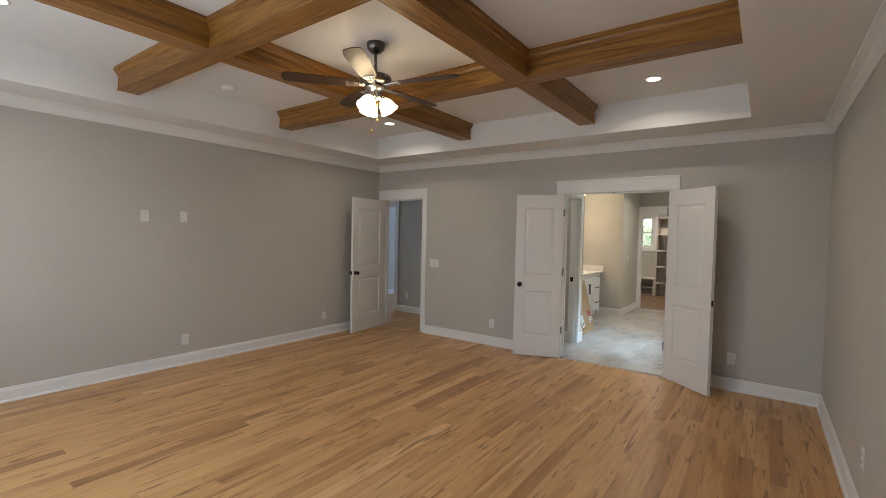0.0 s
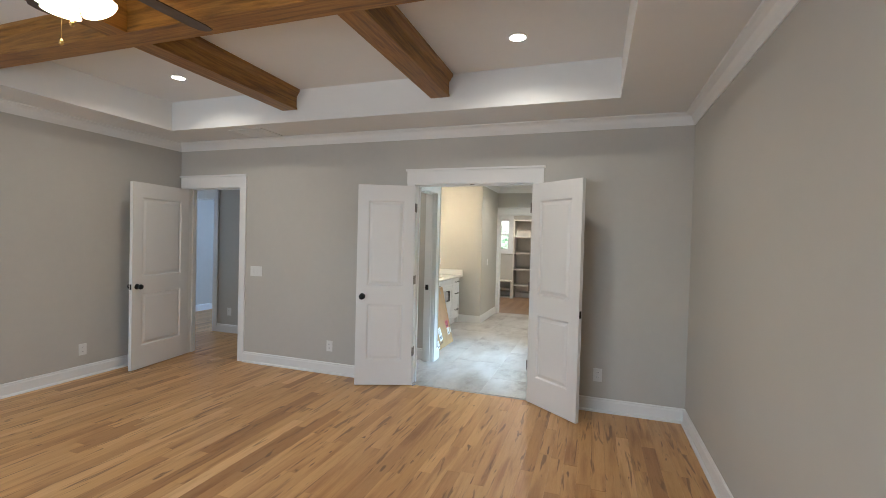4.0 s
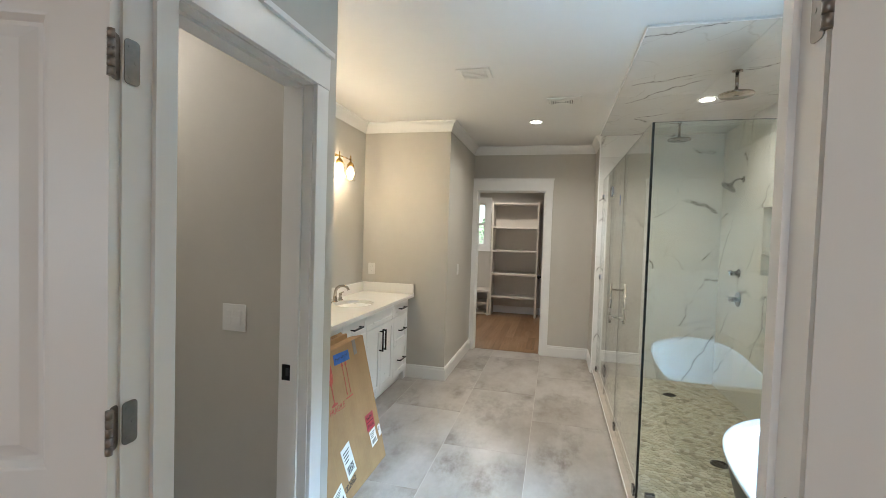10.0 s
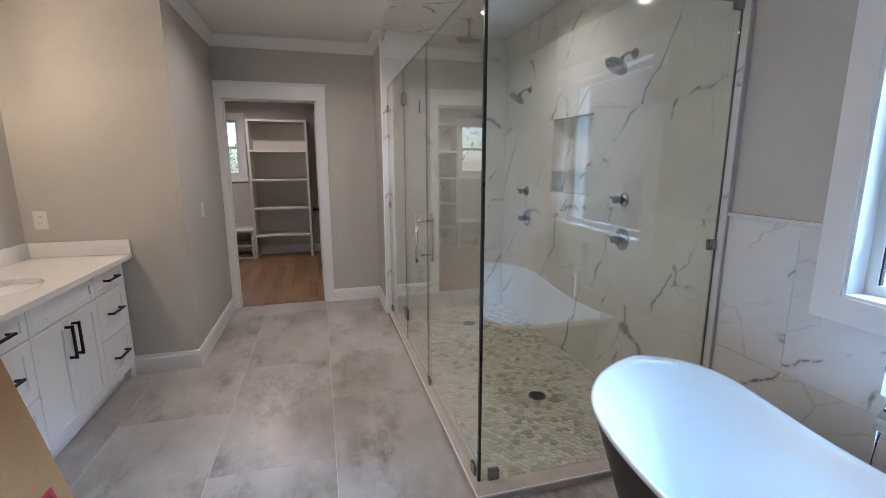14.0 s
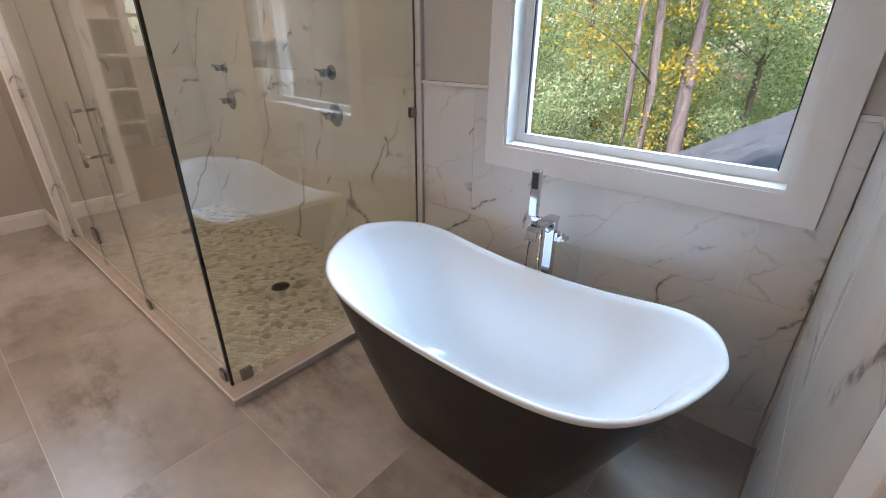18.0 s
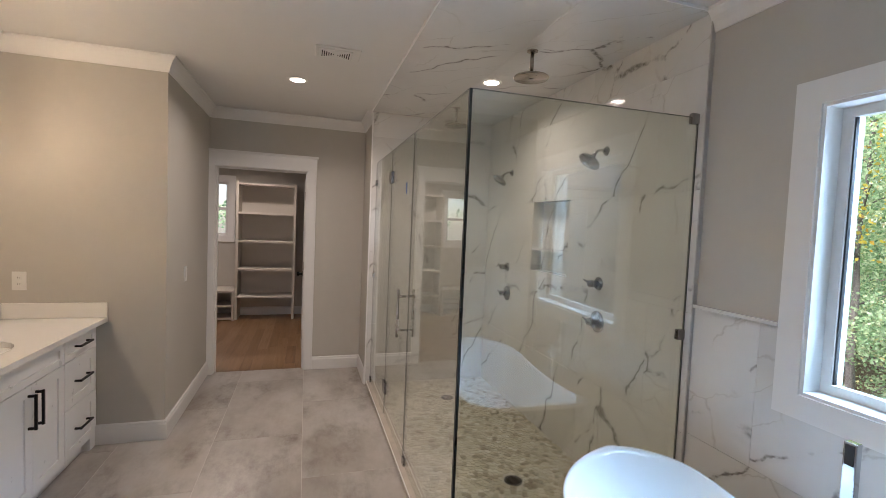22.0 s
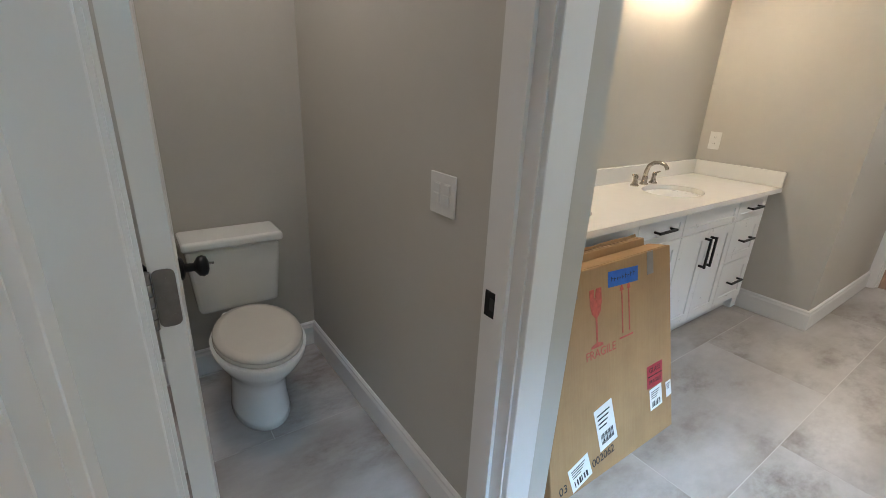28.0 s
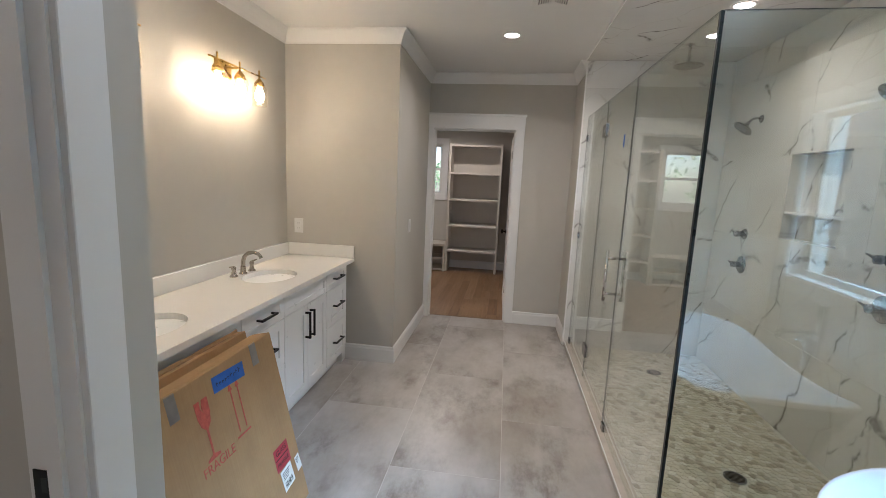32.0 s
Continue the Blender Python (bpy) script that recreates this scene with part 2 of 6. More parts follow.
def marble(name, across, up):
    """White porcelain with thin grey-brown veins that climb to one side; across and up are the wall's own axes."""
    n = Nodes(name)
    info = n.add("ShaderNodeObjectInfo").outputs["Random"]
    geo = n.add("ShaderNodeNewGeometry").outputs["Position"]
    flat = n.add("ShaderNodeCombineXYZ")
    for i, (ax, shift) in enumerate(((across, 23.0), (up, 41.0))):
        dot = n.add("ShaderNodeVectorMath")
        dot.operation = "DOT_PRODUCT"
        n.link(geo, dot.inputs[0])
        dot.inputs[1].default_value = ax
        n.link(n.math("ADD", dot.outputs["Value"], n.math("MULTIPLY", info, shift)), flat.inputs[i])
    pos = flat.outputs[0]

    def warped(amount, scale, fine):
        out = pos
        for sc, am in ((scale, amount), (scale * 6.0, fine)):
            warp = n.add("ShaderNodeTexNoise")
            warp.inputs["Scale"].default_value, warp.inputs["Detail"].default_value = sc, 4
            n.link(pos, warp.inputs["Vector"])
            off = n.add("ShaderNodeVectorMath")
            off.operation = "MULTIPLY_ADD"
            n.link(warp.outputs["Color"], off.inputs[0])
            off.inputs[1].default_value = (am, am, 0.0)
            n.link(out, off.inputs[2])
            out = off.outputs[0]
        return out

    def cracks(v, turn, stretch, scale, stops):
        mp = n.add("ShaderNodeMapping")
        mp.vector_type = "TEXTURE"
        mp.inputs["Rotation"].default_value = (0, 0, radians(turn))
        mp.inputs["Scale"].default_value = (stretch, 1, 1)
        n.link(v, mp.inputs["Vector"])
        node = n.add("ShaderNodeTexVoronoi")
        node.voronoi_dimensions = "2D"
        node.feature = "DISTANCE_TO_EDGE"
        node.inputs["Scale"].default_value = scale
        n.link(mp.outputs["Vector"], node.inputs["Vector"])
        return n.ramp(node.outputs["Distance"], stops)

    v = warped(0.34, 1.5, 0.085)
    gate = n.ramp(n.noise(pos, 2.2, 5, 0.65), [(0.475, (0, 0, 0)), (0.55, (1, 1, 1))])
    core = n.mix(1.0, cracks(v, 56, 2.6, 1.9, [(0.0, (1, 1, 1)), (0.006, (0.8, 0.8, 0.8)), (0.016, (0, 0, 0))]), gate, "MULTIPLY")
    core = n.mix(1.0, core, n.ramp(n.noise(pos, 26, 3), [(0.34, (0.25, 0.25, 0.25)), (0.52, (1, 1, 1))]), "MULTIPLY")
    halo = n.mix(1.0, cracks(v, 56, 2.6, 1.9, [(0.0, (1, 1, 1)), (0.055, (0, 0, 0))]), gate, "MULTIPLY")
    gate2 = n.ramp(n.noise(pos, 3.1, 3), [(0.42, (0, 0, 0)), (0.54, (1, 1, 1))])
    thin = n.mix(1.0, cracks(warped(0.26, 2.6, 0.05), 38, 2.6, 4.4, [(0.0, (1, 1, 1)), (0.020, (0, 0, 0))]), gate2, "MULTIPLY")
    cloud = n.noise(pos, 1.1, 5, 0.6)
    base = n.ramp(cloud, [(0.3, (0.64, 0.63, 0.605)), (0.6, (0.73, 0.72, 0.695))])
    col = n.mix(n.math("MULTIPLY", halo, 0.24), base, (0.38, 0.36, 0.33))
    col = n.mix(n.math("MULTIPLY", thin, 0.36), col, (0.36, 0.315, 0.265))
    col = n.mix(n.math("MULTIPLY", core, 0.86), col, (0.14, 0.125, 0.110))
    return n.set(col, 0.075, 0, 0.45)


def floor_tile(name):
    """Grey porcelain floor tile, cloudy like weathered cement."""
    n = Nodes(name)
    info = n.add("ShaderNodeObjectInfo").outputs["Random"]
    vec = n.world_coords((1.6, 0.8, 1))
    sh = n.add("ShaderNodeVectorMath")
    sh.operation = "ADD"
    comb = n.add("ShaderNodeCombineXYZ")
    n.link(n.math("MULTIPLY", info, 53.0), comb.inputs[0])
    n.link(n.math("MULTIPLY", info, 29.0), comb.inputs[1])
    n.link(vec, sh.inputs[0])
    n.link(comb.outputs[0], sh.inputs[1])
    cloud = n.noise(sh.outputs[0], 1.5, 6, 0.62)
    fine = n.noise(sh.outputs[0], 22, 4, 0.6)
    col = n.ramp(cloud, [(0.28, (0.255, 0.222, 0.190)), (0.42, (0.335, 0.301, 0.268)), (0.54, (0.405, 0.373, 0.340)), (0.70, (0.47, 0.442, 0.412))])
    # brown weathering in a few drifts, broken up into flecks
    drift = n.ramp(n.noise(sh.outputs[0], 1.4, 3, 0.5), [(0.40, (0, 0, 0)), (0.58, (1, 1, 1))])
    stain = n.ramp(n.noise(sh.outputs[0], 6.0, 7, 0.72), [(0.40, (0, 0, 0)), (0.62, (1, 1, 1))])
    col = n.mix(n.math("MULTIPLY", stain, drift), col, (0.185, 0.152, 0.124))
    pale = n.noise(sh.outputs[0], 2.0, 3, 0.5)
    col = n.mix(n.ramp(pale, [(0.44, (0, 0, 0)), (0.66, (0.6, 0.6, 0.6))]), col, (0.55, 0.535, 0.515))
    col = n.mix(0.08, col, n.ramp(fine, [(0.3, (0.30, 0.26, 0.22)), (0.7, (0.70, 0.66, 0.61))]))
    return n.set(col, 0.30, 0, 0.45)


def pebbles(name, island):
    n = Nodes(name)
    if island:
        rnd = n.add("ShaderNodeNewGeometry").outputs["Random Per Island"]
    else:
        rnd = n.add("ShaderNodeObjectInfo").outputs["Random"]
    vec = n.world_coords()
    tone = n.ramp(rnd, [(0.0, (0.27, 0.235, 0.165)), (0.12, (0.44, 0.395, 0.29)), (0.30, (0.66, 0.63, 0.54)), (0.50, (0.55, 0.51, 0.39)), (0.72, (0.74, 0.72, 0.64)), (0.9, (0.62, 0.56, 0.43)), (1.0, (0.38, 0.36, 0.29))])
    col = n.mix(0.18, tone, n.ramp(n.noise(vec, 60, 4), [(0.3, (0.28, 0.25, 0.2)), (0.7, (0.7, 0.67, 0.6))]))
    n.bump(n.noise(vec, 160, 2), 0.1, 0.0008)
    return n.set(col, 0.42, 0, 0.4)


def clear_glass(name, tint, gloss=0.045):
    """A flat pane: lets light straight through, mirrors by its angle."""
    n = Nodes(name)
    n.tree.nodes.remove(n.bsdf)
    tr = n.add("ShaderNodeBsdfTransparent")
    tr.inputs["Color"].default_value = (*tint, 1)
    gl = n.add("ShaderNodeBsdfGlossy")
    gl.inputs["Roughness"].default_value = 0.0
    gl.inputs["Color"].default_value = (1, 1, 1, 1)
    lw = n.add("ShaderNodeLayerWeight")
    lw.inputs["Blend"].default_value = 0.5
    rise = n.math("MULTIPLY_ADD", n.math("POWER", lw.outputs["Facing"], 5.0), 0.95)
    rise.node.inputs[2].default_value = gloss
    mx = n.add("ShaderNodeMixShader")
    n.link(rise, mx.inputs[0])
    n.link(tr.outputs[0], mx.inputs[1])
    n.link(gl.outputs[0], mx.inputs[2])
    n.link(mx.outputs[0], n.out.inputs["Surface"])
    return n.mat


def glow(name, rgb, strength):
    n = Nodes(name)
    n.bsdf.inputs["Base Color"].default_value = (0.9, 0.9, 0.9, 1)
    n.bsdf.inputs["Emission Color"].default_value = (*rgb, 1)
    n.bsdf.inputs["Emission Strength"].default_value = strength
    return n.mat


def leafage(name, stops):
    n = Nodes(name)
    rnd = n.add("ShaderNodeNewGeometry").outputs["Random Per Island"]
    col = n.ramp(rnd, stops)
    cloud = n.noise(n.world_coords(), 0.7, 3)
    col = n.mix(n.ramp(cloud, [(0.40, (0.0,) * 3), (0.75, (0.22,) * 3)]), col, (0.16, 0.27, 0.12))
    n.set(col, 0.55)
    glowthrough = n.add("ShaderNodeBsdfTranslucent")
    n.link(col, glowthrough.inputs["Color"])
    mx = n.add("ShaderNodeMixShader")
    mx.inputs[0].default_value = 0.5
    n.link(n.bsdf.outputs[0], mx.inputs[1])
    n.link(glowthrough.outputs[0], mx.inputs[2])
    n.link(mx.outputs[0], n.out.inputs["Surface"])
    return n.mat


def cardboard_stuff(name):
    n = Nodes(name)
    vec = n.coords()
    cor = n.noise(n.coords((1, 60, 1)), 3, 3)
    blot = n.noise(vec, 4, 5, 0.65)
    col = n.ramp(blot, [(0.25, (0.30, 0.175, 0.078)), (0.6, (0.385, 0.232, 0.105)), (0.85, (0.42, 0.262, 0.125))])
    col = n.mix(0.12, col, n.ramp(cor, [(0.3, (0.24, 0.15, 0.07)), (0.7, (0.46, 0.31, 0.17))]))
    n.bump(cor, 0.08, 0.0008)
    return n.set(col, 0.8)


def bark_stuff(name, rgb):
    n = Nodes(name)
    vec = n.coords((1, 1, 0.25))
    k = n.noise(vec, 9, 6, 0.7, 0.8)
    col = n.ramp(k, [(0.3, tuple(c * 0.45 for c in rgb)), (0.55, rgb), (0.8, tuple(min(1, c * 1.5) for c in rgb))])
    n.bump(k, 0.6, 0.02)
    return n.set(col, 0.85)


def shingle_stuff(name):
    n = Nodes(name)
    rnd = n.add("ShaderNodeNewGeometry").outputs["Random Per Island"]
    col = n.ramp(rnd, [(0.0, (0.085, 0.110, 0.145)), (0.5, (0.115, 0.148, 0.190)), (1.0, (0.150, 0.188, 0.236))])
    k = n.noise(n.world_coords(), 120, 3)
    col = n.mix(0.3, col, n.ramp(k, [(0.3, (0.05, 0.065, 0.085)), (0.7, (0.19, 0.23, 0.29))]))
    return n.set(col, 0.85)


M = {
    "wall": painted("greige_wall_paint", (0.515, 0.488, 0.438), 0.62),
    "trim": painted("white_trim_paint", (0.78, 0.77, 0.75), 0.34, 90, 0.05, 0.02),
    "ceiling": painted("white_ceiling_paint", (0.76, 0.75, 0.73), 0.8, 220, 0.18, 0.03),
    "door": painted("white_door_paint", (0.76, 0.745, 0.72), 0.36, 120, 0.06, 0.02),
    "cabinet": painted("white_cabinet_paint", (0.80, 0.80, 0.80), 0.3, 140, 0.04, 0.02),
    "shelfpaint": painted("cream_shelf_paint", (0.60, 0.555, 0.49), 0.45, 140, 0.05, 0.03),
    "plank": wood_floor("oak_strip", False),
    "planks": wood_floor("oak_strips", True),
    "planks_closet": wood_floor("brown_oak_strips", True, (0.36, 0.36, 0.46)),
    "subfloor": plain("filled_joint", (0.24, 0.125, 0.050), 0.7),
    "beam_x": beam_wood("stained_pine_x", "x"),
    "beam_y": beam_wood("stained_pine_y", "y"),
    "marble": marble("veined_marble_side", (0, -1, 0), (0, 0, 1)),
    "marble_end": marble("veined_marble_end", (1, 0, 0), (0, 0, 1)),
    "marble_flat": marble("veined_marble_flat", (0, -1, 0), (1, 0, 0)),
    "tile": floor_tile("grey_porcelain"),
    "kerbtile": plain("tan_porcelain", (0.46, 0.405, 0.345), 0.35, 0, 0.14, 9),
    "grout": plain("light_grout", (0.60, 0.57, 0.54), 0.9, 0, 0.08, 200),
    "pebble": pebbles("river_pebble", False),
    "pebble_many": pebbles("river_pebbles", True),
    "pebble_grout": plain("pebble_grout", (0.58, 0.56, 0.51), 0.9, 0, 0.08, 200),
    "glass": clear_glass("shower_glass", (0.905, 0.928, 0.892), 0.105),
    "pane": clear_glass("window_glass", (0.96, 0.98, 0.98)),
    "glassedge": plain("dark_glass_seal", (0.008, 0.012, 0.010), 0.3),
    "clearseal": plain("dark_door_seal", (0.07, 0.075, 0.075), 0.35),
    "nickel": plain("brushed_nickel", (0.60, 0.58, 0.55), 0.26, 1.0, 0.04, 90),
    "chrome": plain("polished_chrome", (0.60, 0.61, 0.63), 0.07, 1.0, 0.02, 30, 0.0),
    "hinge": plain("satin_hinge_steel", (0.24, 0.22, 0.20), 0.34, 1.0, 0.08, 70),
    "ventback": plain("grey_vent_backing", (0.40, 0.39, 0.38), 0.7),
    "aluminium": plain("satin_aluminium_edge", (0.52, 0.51, 0.50), 0.42, 0.6, 0.04, 60),
    "tapmetal": plain("warm_brushed_nickel", (0.40, 0.36, 0.31), 0.24, 1.0, 0.05, 90),
    "headmetal": plain("shiny_dark_nickel", (0.42, 0.42, 0.42), 0.14, 1.0, 0.05, 60),
    "pewter": plain("dark_pewter", (0.16, 0.145, 0.13), 0.3, 1.0, 0.08, 50),
    "gunmetal": plain("satin_gunmetal", (0.33, 0.33, 0.34), 0.25, 1.0, 0.05, 60),
    "brass": plain("satin_brass", (0.55, 0.36, 0.12), 0.28, 1.0, 0.05, 60),
    "black": plain("matte_black_metal", (0.012, 0.012, 0.013), 0.38, 0.6, 0.1, 80),
    "blade": plain("dark_walnut_blade", (0.035, 0.018, 0.010), 0.45, 0, 0.3, 18),
    "quartz": painted("white_quartz", (0.80, 0.785, 0.75), 0.16, 60, 0.0, 0.02),
    "china": plain("white_china", (0.80, 0.79, 0.76), 0.08, 0, 0.015, 8, 0.0),
    "seatpaint": plain("bone_plastic", (0.66, 0.62, 0.55), 0.22, 0, 0.02, 8, 0.0),
    "acrylic": plain("white_acrylic", (0.73, 0.765, 0.785), 0.09, 0, 0.01, 6, 0.0),
    "tubskin": plain("dark_brown_acrylic", (0.009, 0.006, 0.0055), 0.33, 0, 0.15, 14),
    "plastic": plain("white_plastic", (0.74, 0.73, 0.70), 0.35, 0, 0.02, 40),
    "slot": plain("dark_slot", (0.03, 0.03, 0.03), 0.6),
    "card": cardboard_stuff("brown_cardboard"),
    "cardedge": plain("torn_cardboard", (0.20, 0.12, 0.06), 0.9, 0, 0.25, 30),
    "tape": plain("grey_tape", (0.20, 0.185, 0.17), 0.4, 0, 0.1, 30),
    "bluetape": plain("blue_masking_tape", (0.025, 0.12, 0.44), 0.6, 0, 0.1, 40),
    "redink": plain("red_ink", (0.44, 0.085, 0.055), 0.75, 0, 0.2, 60),
    "redlabel": plain("red_label", (0.38, 0.03, 0.045), 0.5, 0, 0.1, 60),
    "ink": plain("black_ink", (0.012, 0.012, 0.012), 0.6, 0, 0.1, 60),
    "paper": plain("white_paper", (0.78, 0.77, 0.75), 0.7, 0, 0.03, 40),
    "bulb": glow("lit_bulb", (1.0, 0.79, 0.52), 44.0),
    "fanshade": glow("lit_frosted_shade", (1.0, 0.76, 0.44), 7.5),
    "led": glow("lit_led_disc", (1.0, 0.92, 0.80), 9.0),
    "jar": clear_glass("lamp_glass", (0.97, 0.96, 0.93)),
    "green": leafage("green_leaves", [(0.0, (0.17, 0.33, 0.17)), (0.30, (0.36, 0.56, 0.30)), (0.70, (0.58, 0.76, 0.48)), (0.95, (0.78, 0.86, 0.56)), (1.0, (0.78, 0.64, 0.28))]),
    "gold": leafage("golden_leaves", [(0.0, (0.70, 0.55, 0.05)), (0.5, (0.80, 0.66, 0.09)), (0.8, (0.70, 0.42, 0.05)), (1.0, (0.46, 0.52, 0.12))]),
    "bark": bark_stuff("grey_bark", (0.21, 0.19, 0.195)),
    "bark_dark": bark_stuff("brown_bark", (0.21, 0.19, 0.17)),
    "soil": bark_stuff("leaf_litter", (0.14, 0.09, 0.05)),
    "siding": painted("grey_lap_siding", (0.36, 0.37, 0.38), 0.5, 60, 0.1, 0.04),
    "shingle": shingle_stuff("grey_shingles"),
}

# ---- mesh helpers ----


def box(bm, x0, y0, z0, x1, y1, z1, m=None):
    """An upright block between two corners, turned by m."""
    pts = [Vector((x, y, z)) for z in (z0, z1) for x, y in ((x0, y0), (x1, y0), (x1, y1), (x0, y1))]
    vs = [bm.verts.new(m @ p if m else p) for p in pts]
    for f in ((3, 2, 1, 0), (4, 5, 6, 7), (0, 1, 5, 4), (1, 2, 6, 5), (2, 3, 7, 6), (3, 0, 4, 7)):
        bm.faces.new([vs[i] for i in f])
    return vs


def soft_box(bm, x0, y0, z0, x1, y1, z1, r, m=None, seg=2):
    """A block with rounded edges."""
    t = bmesh.new()
    box(t, x0, y0, z0, x1, y1, z1)
    bmesh.ops.bevel(t, geom=t.edges[:], offset=r, segments=seg, affect="EDGES", profile=0.5)
    merge(bm, t, m)


def merge(bm, t, m=None):
    made = {v: bm.verts.new(m @ v.co if m else v.co) for v in t.verts}
    for f in t.faces:
        nf = bm.faces.new([made[v] for v in f.verts])
        nf.smooth = f.smooth
    t.free()


def rings(bm, loops, cap0=True, cap1=True, smooth=True, closed=True):
    """A skin over loops of points."""
    rows = [[bm.verts.new(p) for p in loop] for loop in loops]
    k = len(rows[0])
    for a, b in zip(rows, rows[1:]):
        for i in range(k if closed else k - 1):
            f = bm.faces.new((a[i], a[(i + 1) % k], b[(i + 1) % k], b[i]))
            f.smooth = smooth
    if cap0:
        bm.faces.new(rows[0][::-1])
    if cap1:
        bm.faces.new(rows[-1])
    return rows


def circle(r, z, k=24, cx=0.0, cy=0.0, ry=None):
    return [Vector((cx + r * math.cos(2 * math.pi * i / k), cy + (ry or r) * math.sin(2 * math.pi * i / k), z)) for i in range(k)]


def lathe(bm, profile, k=24, m=None, cap0=True, cap1=True):
    """A turned shape from (radius, height) pairs, about z, then moved by m."""
    loops = [circle(max(r, 1e-4), z, k) for r, z in profile]
    if m:
        loops = [[m @ p for p in loop] for loop in loops]
    rings(bm, loops, cap0, cap1)


def rod(bm, a, b, r, k=12):
    a, b = Vector(a), Vector(b)
    m = Matrix.Translation(a) @ (b - a).to_track_quat("Z", "Y").to_matrix().to_4x4()
    lathe(bm, [(r, 0), (r, (b - a).length)], k, m)


def tube(bm, pts, r, k=10):
    """A bent round pipe through points; r may be one radius or one for each."""
    pts = [Vector(p) for p in pts]
    rr = r if isinstance(r, (list, tuple)) else [r] * len(pts)
    loops = []
    for i, p in enumerate(pts):
        d = (pts[min(i + 1, len(pts) - 1)] - pts[max(i - 1, 0)]).normalized()
        q = d.to_track_quat("Z", "Y").to_matrix()
        loops.append([p + q @ Vector((rr[i] * math.cos(2 * math.pi * j / k), rr[i] * math.sin(2 * math.pi * j / k), 0)) for j in range(k)])
    rings(bm, loops)


def sweep(bm, profile, path, closed=False):
    """A moulding of (out, height) points along a flat path; out is to the left of the walk. Corners are mitred."""
    n = len(path)
    loops = []
    for i, (x, y) in enumerate(path):
        ds = []
        if i > 0 or closed:
            px, py = path[i - 1]
            ds.append(Vector((x - px, y - py)).normalized())
        if i < n - 1 or closed:
            nx, ny = path[(i + 1) % n]
            ds.append(Vector((nx - x, ny - y)).normalized())
        ns = [Vector((-d.y, d.x)) for d in ds]
        m = ns[0] if len(ns) == 1 else (ns[0] + ns[1]) / (1 + ns[0].dot(ns[1]))
        loops.append([Vector((x + m.x * o, y + m.y * o, z)) for o, z in profile])
    if closed:
        loops.append(loops[0])
    rings(bm, loops, not closed, not closed, False)


def wall_mesh(bm, axis, p0, p1, a0, a1, z0, z1, holes=()):
    """A wall slab between p0 and p1 on its axis, a0 to a1 along it, with openings (a, b, low, high)."""
    xs = sorted({a0, a1, *(h[0] for h in holes), *(h[1] for h in holes)})
    zs = sorted({z0, z1, *(h[2] for h in holes), *(h[3] for h in holes)})
    solid = {}
    for i in range(len(xs) - 1):
        for j in range(len(zs) - 1):
            mx, mz = (xs[i] + xs[i + 1]) / 2, (zs[j] + zs[j + 1]) / 2
            solid[i, j] = not any(h[0] < mx < h[1] and h[2] < mz < h[3] for h in holes)

    def at(p, a, z):
        return Vector((p, a, z)) if axis == "x" else Vector((a, p, z))

    def quad(*pts):
        bm.faces.new([bm.verts.new(p) for p in pts])

    for (i, j), on in solid.items():
        if not on:
            continue
        a, b, c, d = xs[i], xs[i + 1], zs[j], zs[j + 1]
        for p in (p0, p1):
            quad(at(p, a, c), at(p, b, c), at(p, b, d), at(p, a, d))
        for (di, dj), (s, t) in (((-1, 0), ((a, c), (a, d))), ((1, 0), ((b, c), (b, d))), ((0, -1), ((a, c), (b, c))), ((0, 1), ((a, d), (b, d)))):
            if not solid.get((i + di, j + dj), False):
                quad(at(p0, *s), at(p1, *s), at(p1, *t), at(p0, *t))
    bmesh.ops.remove_doubles(bm, verts=bm.verts[:], dist=1e-5)
    bmesh.ops.recalc_face_normals(bm, faces=bm.faces[:])


def mesh_of(name, bm, material, calc=True):
    if calc:
        bmesh.ops.recalc_face_normals(bm, faces=bm.faces[:])
    me = bpy.data.meshes.new(name)
    bm.to_mesh(me)
    bm.free()
    me.materials.append(material if not isinstance(material, str) else M[material])
    return me


def part(name, bm, material, parent, label="", calc=True):
    """Links a bmesh as one mesh object under a thing or under a part."""
    ob = new(name, mesh_of(name, bm, material, calc))
    ob.parent = parent
    return tagged(ob, label)


def thing(name, label, category, group="", kind="", m=None):
    ob = new(name)
    ob.empty_display_size = 0.1
    if m:
        ob.matrix_world = m
    return tagged(ob, label, category, group, kind)


def structure(name, bm, material, label, category, calc=True):
    ob = new(name, mesh_of(name, bm, material, calc))
    return tagged(ob, label, category, "", "structure")


def B():
    return bmesh.new()

# ---- the large structure ----
XW, XE, YS, YN, YB, ZC, ZT = -5.15, 0.583, -0.48, 5.485, 5.605, 2.62, 2.93
XV, XB, YC, YV = -3.06, 0.57, 10.47, 9.12
ZF = -0.012  # oak floors lie a little below the tile


def wall(name, axis, p0, p1, a0, a1, holes=(), z1=3.0, label="greige painted wall", material="wall"):
    bm = B()
    wall_mesh(bm, axis, p0, p1, a0, a1, -0.05, z1, holes)
    return structure(name, bm, material, label, "wall")


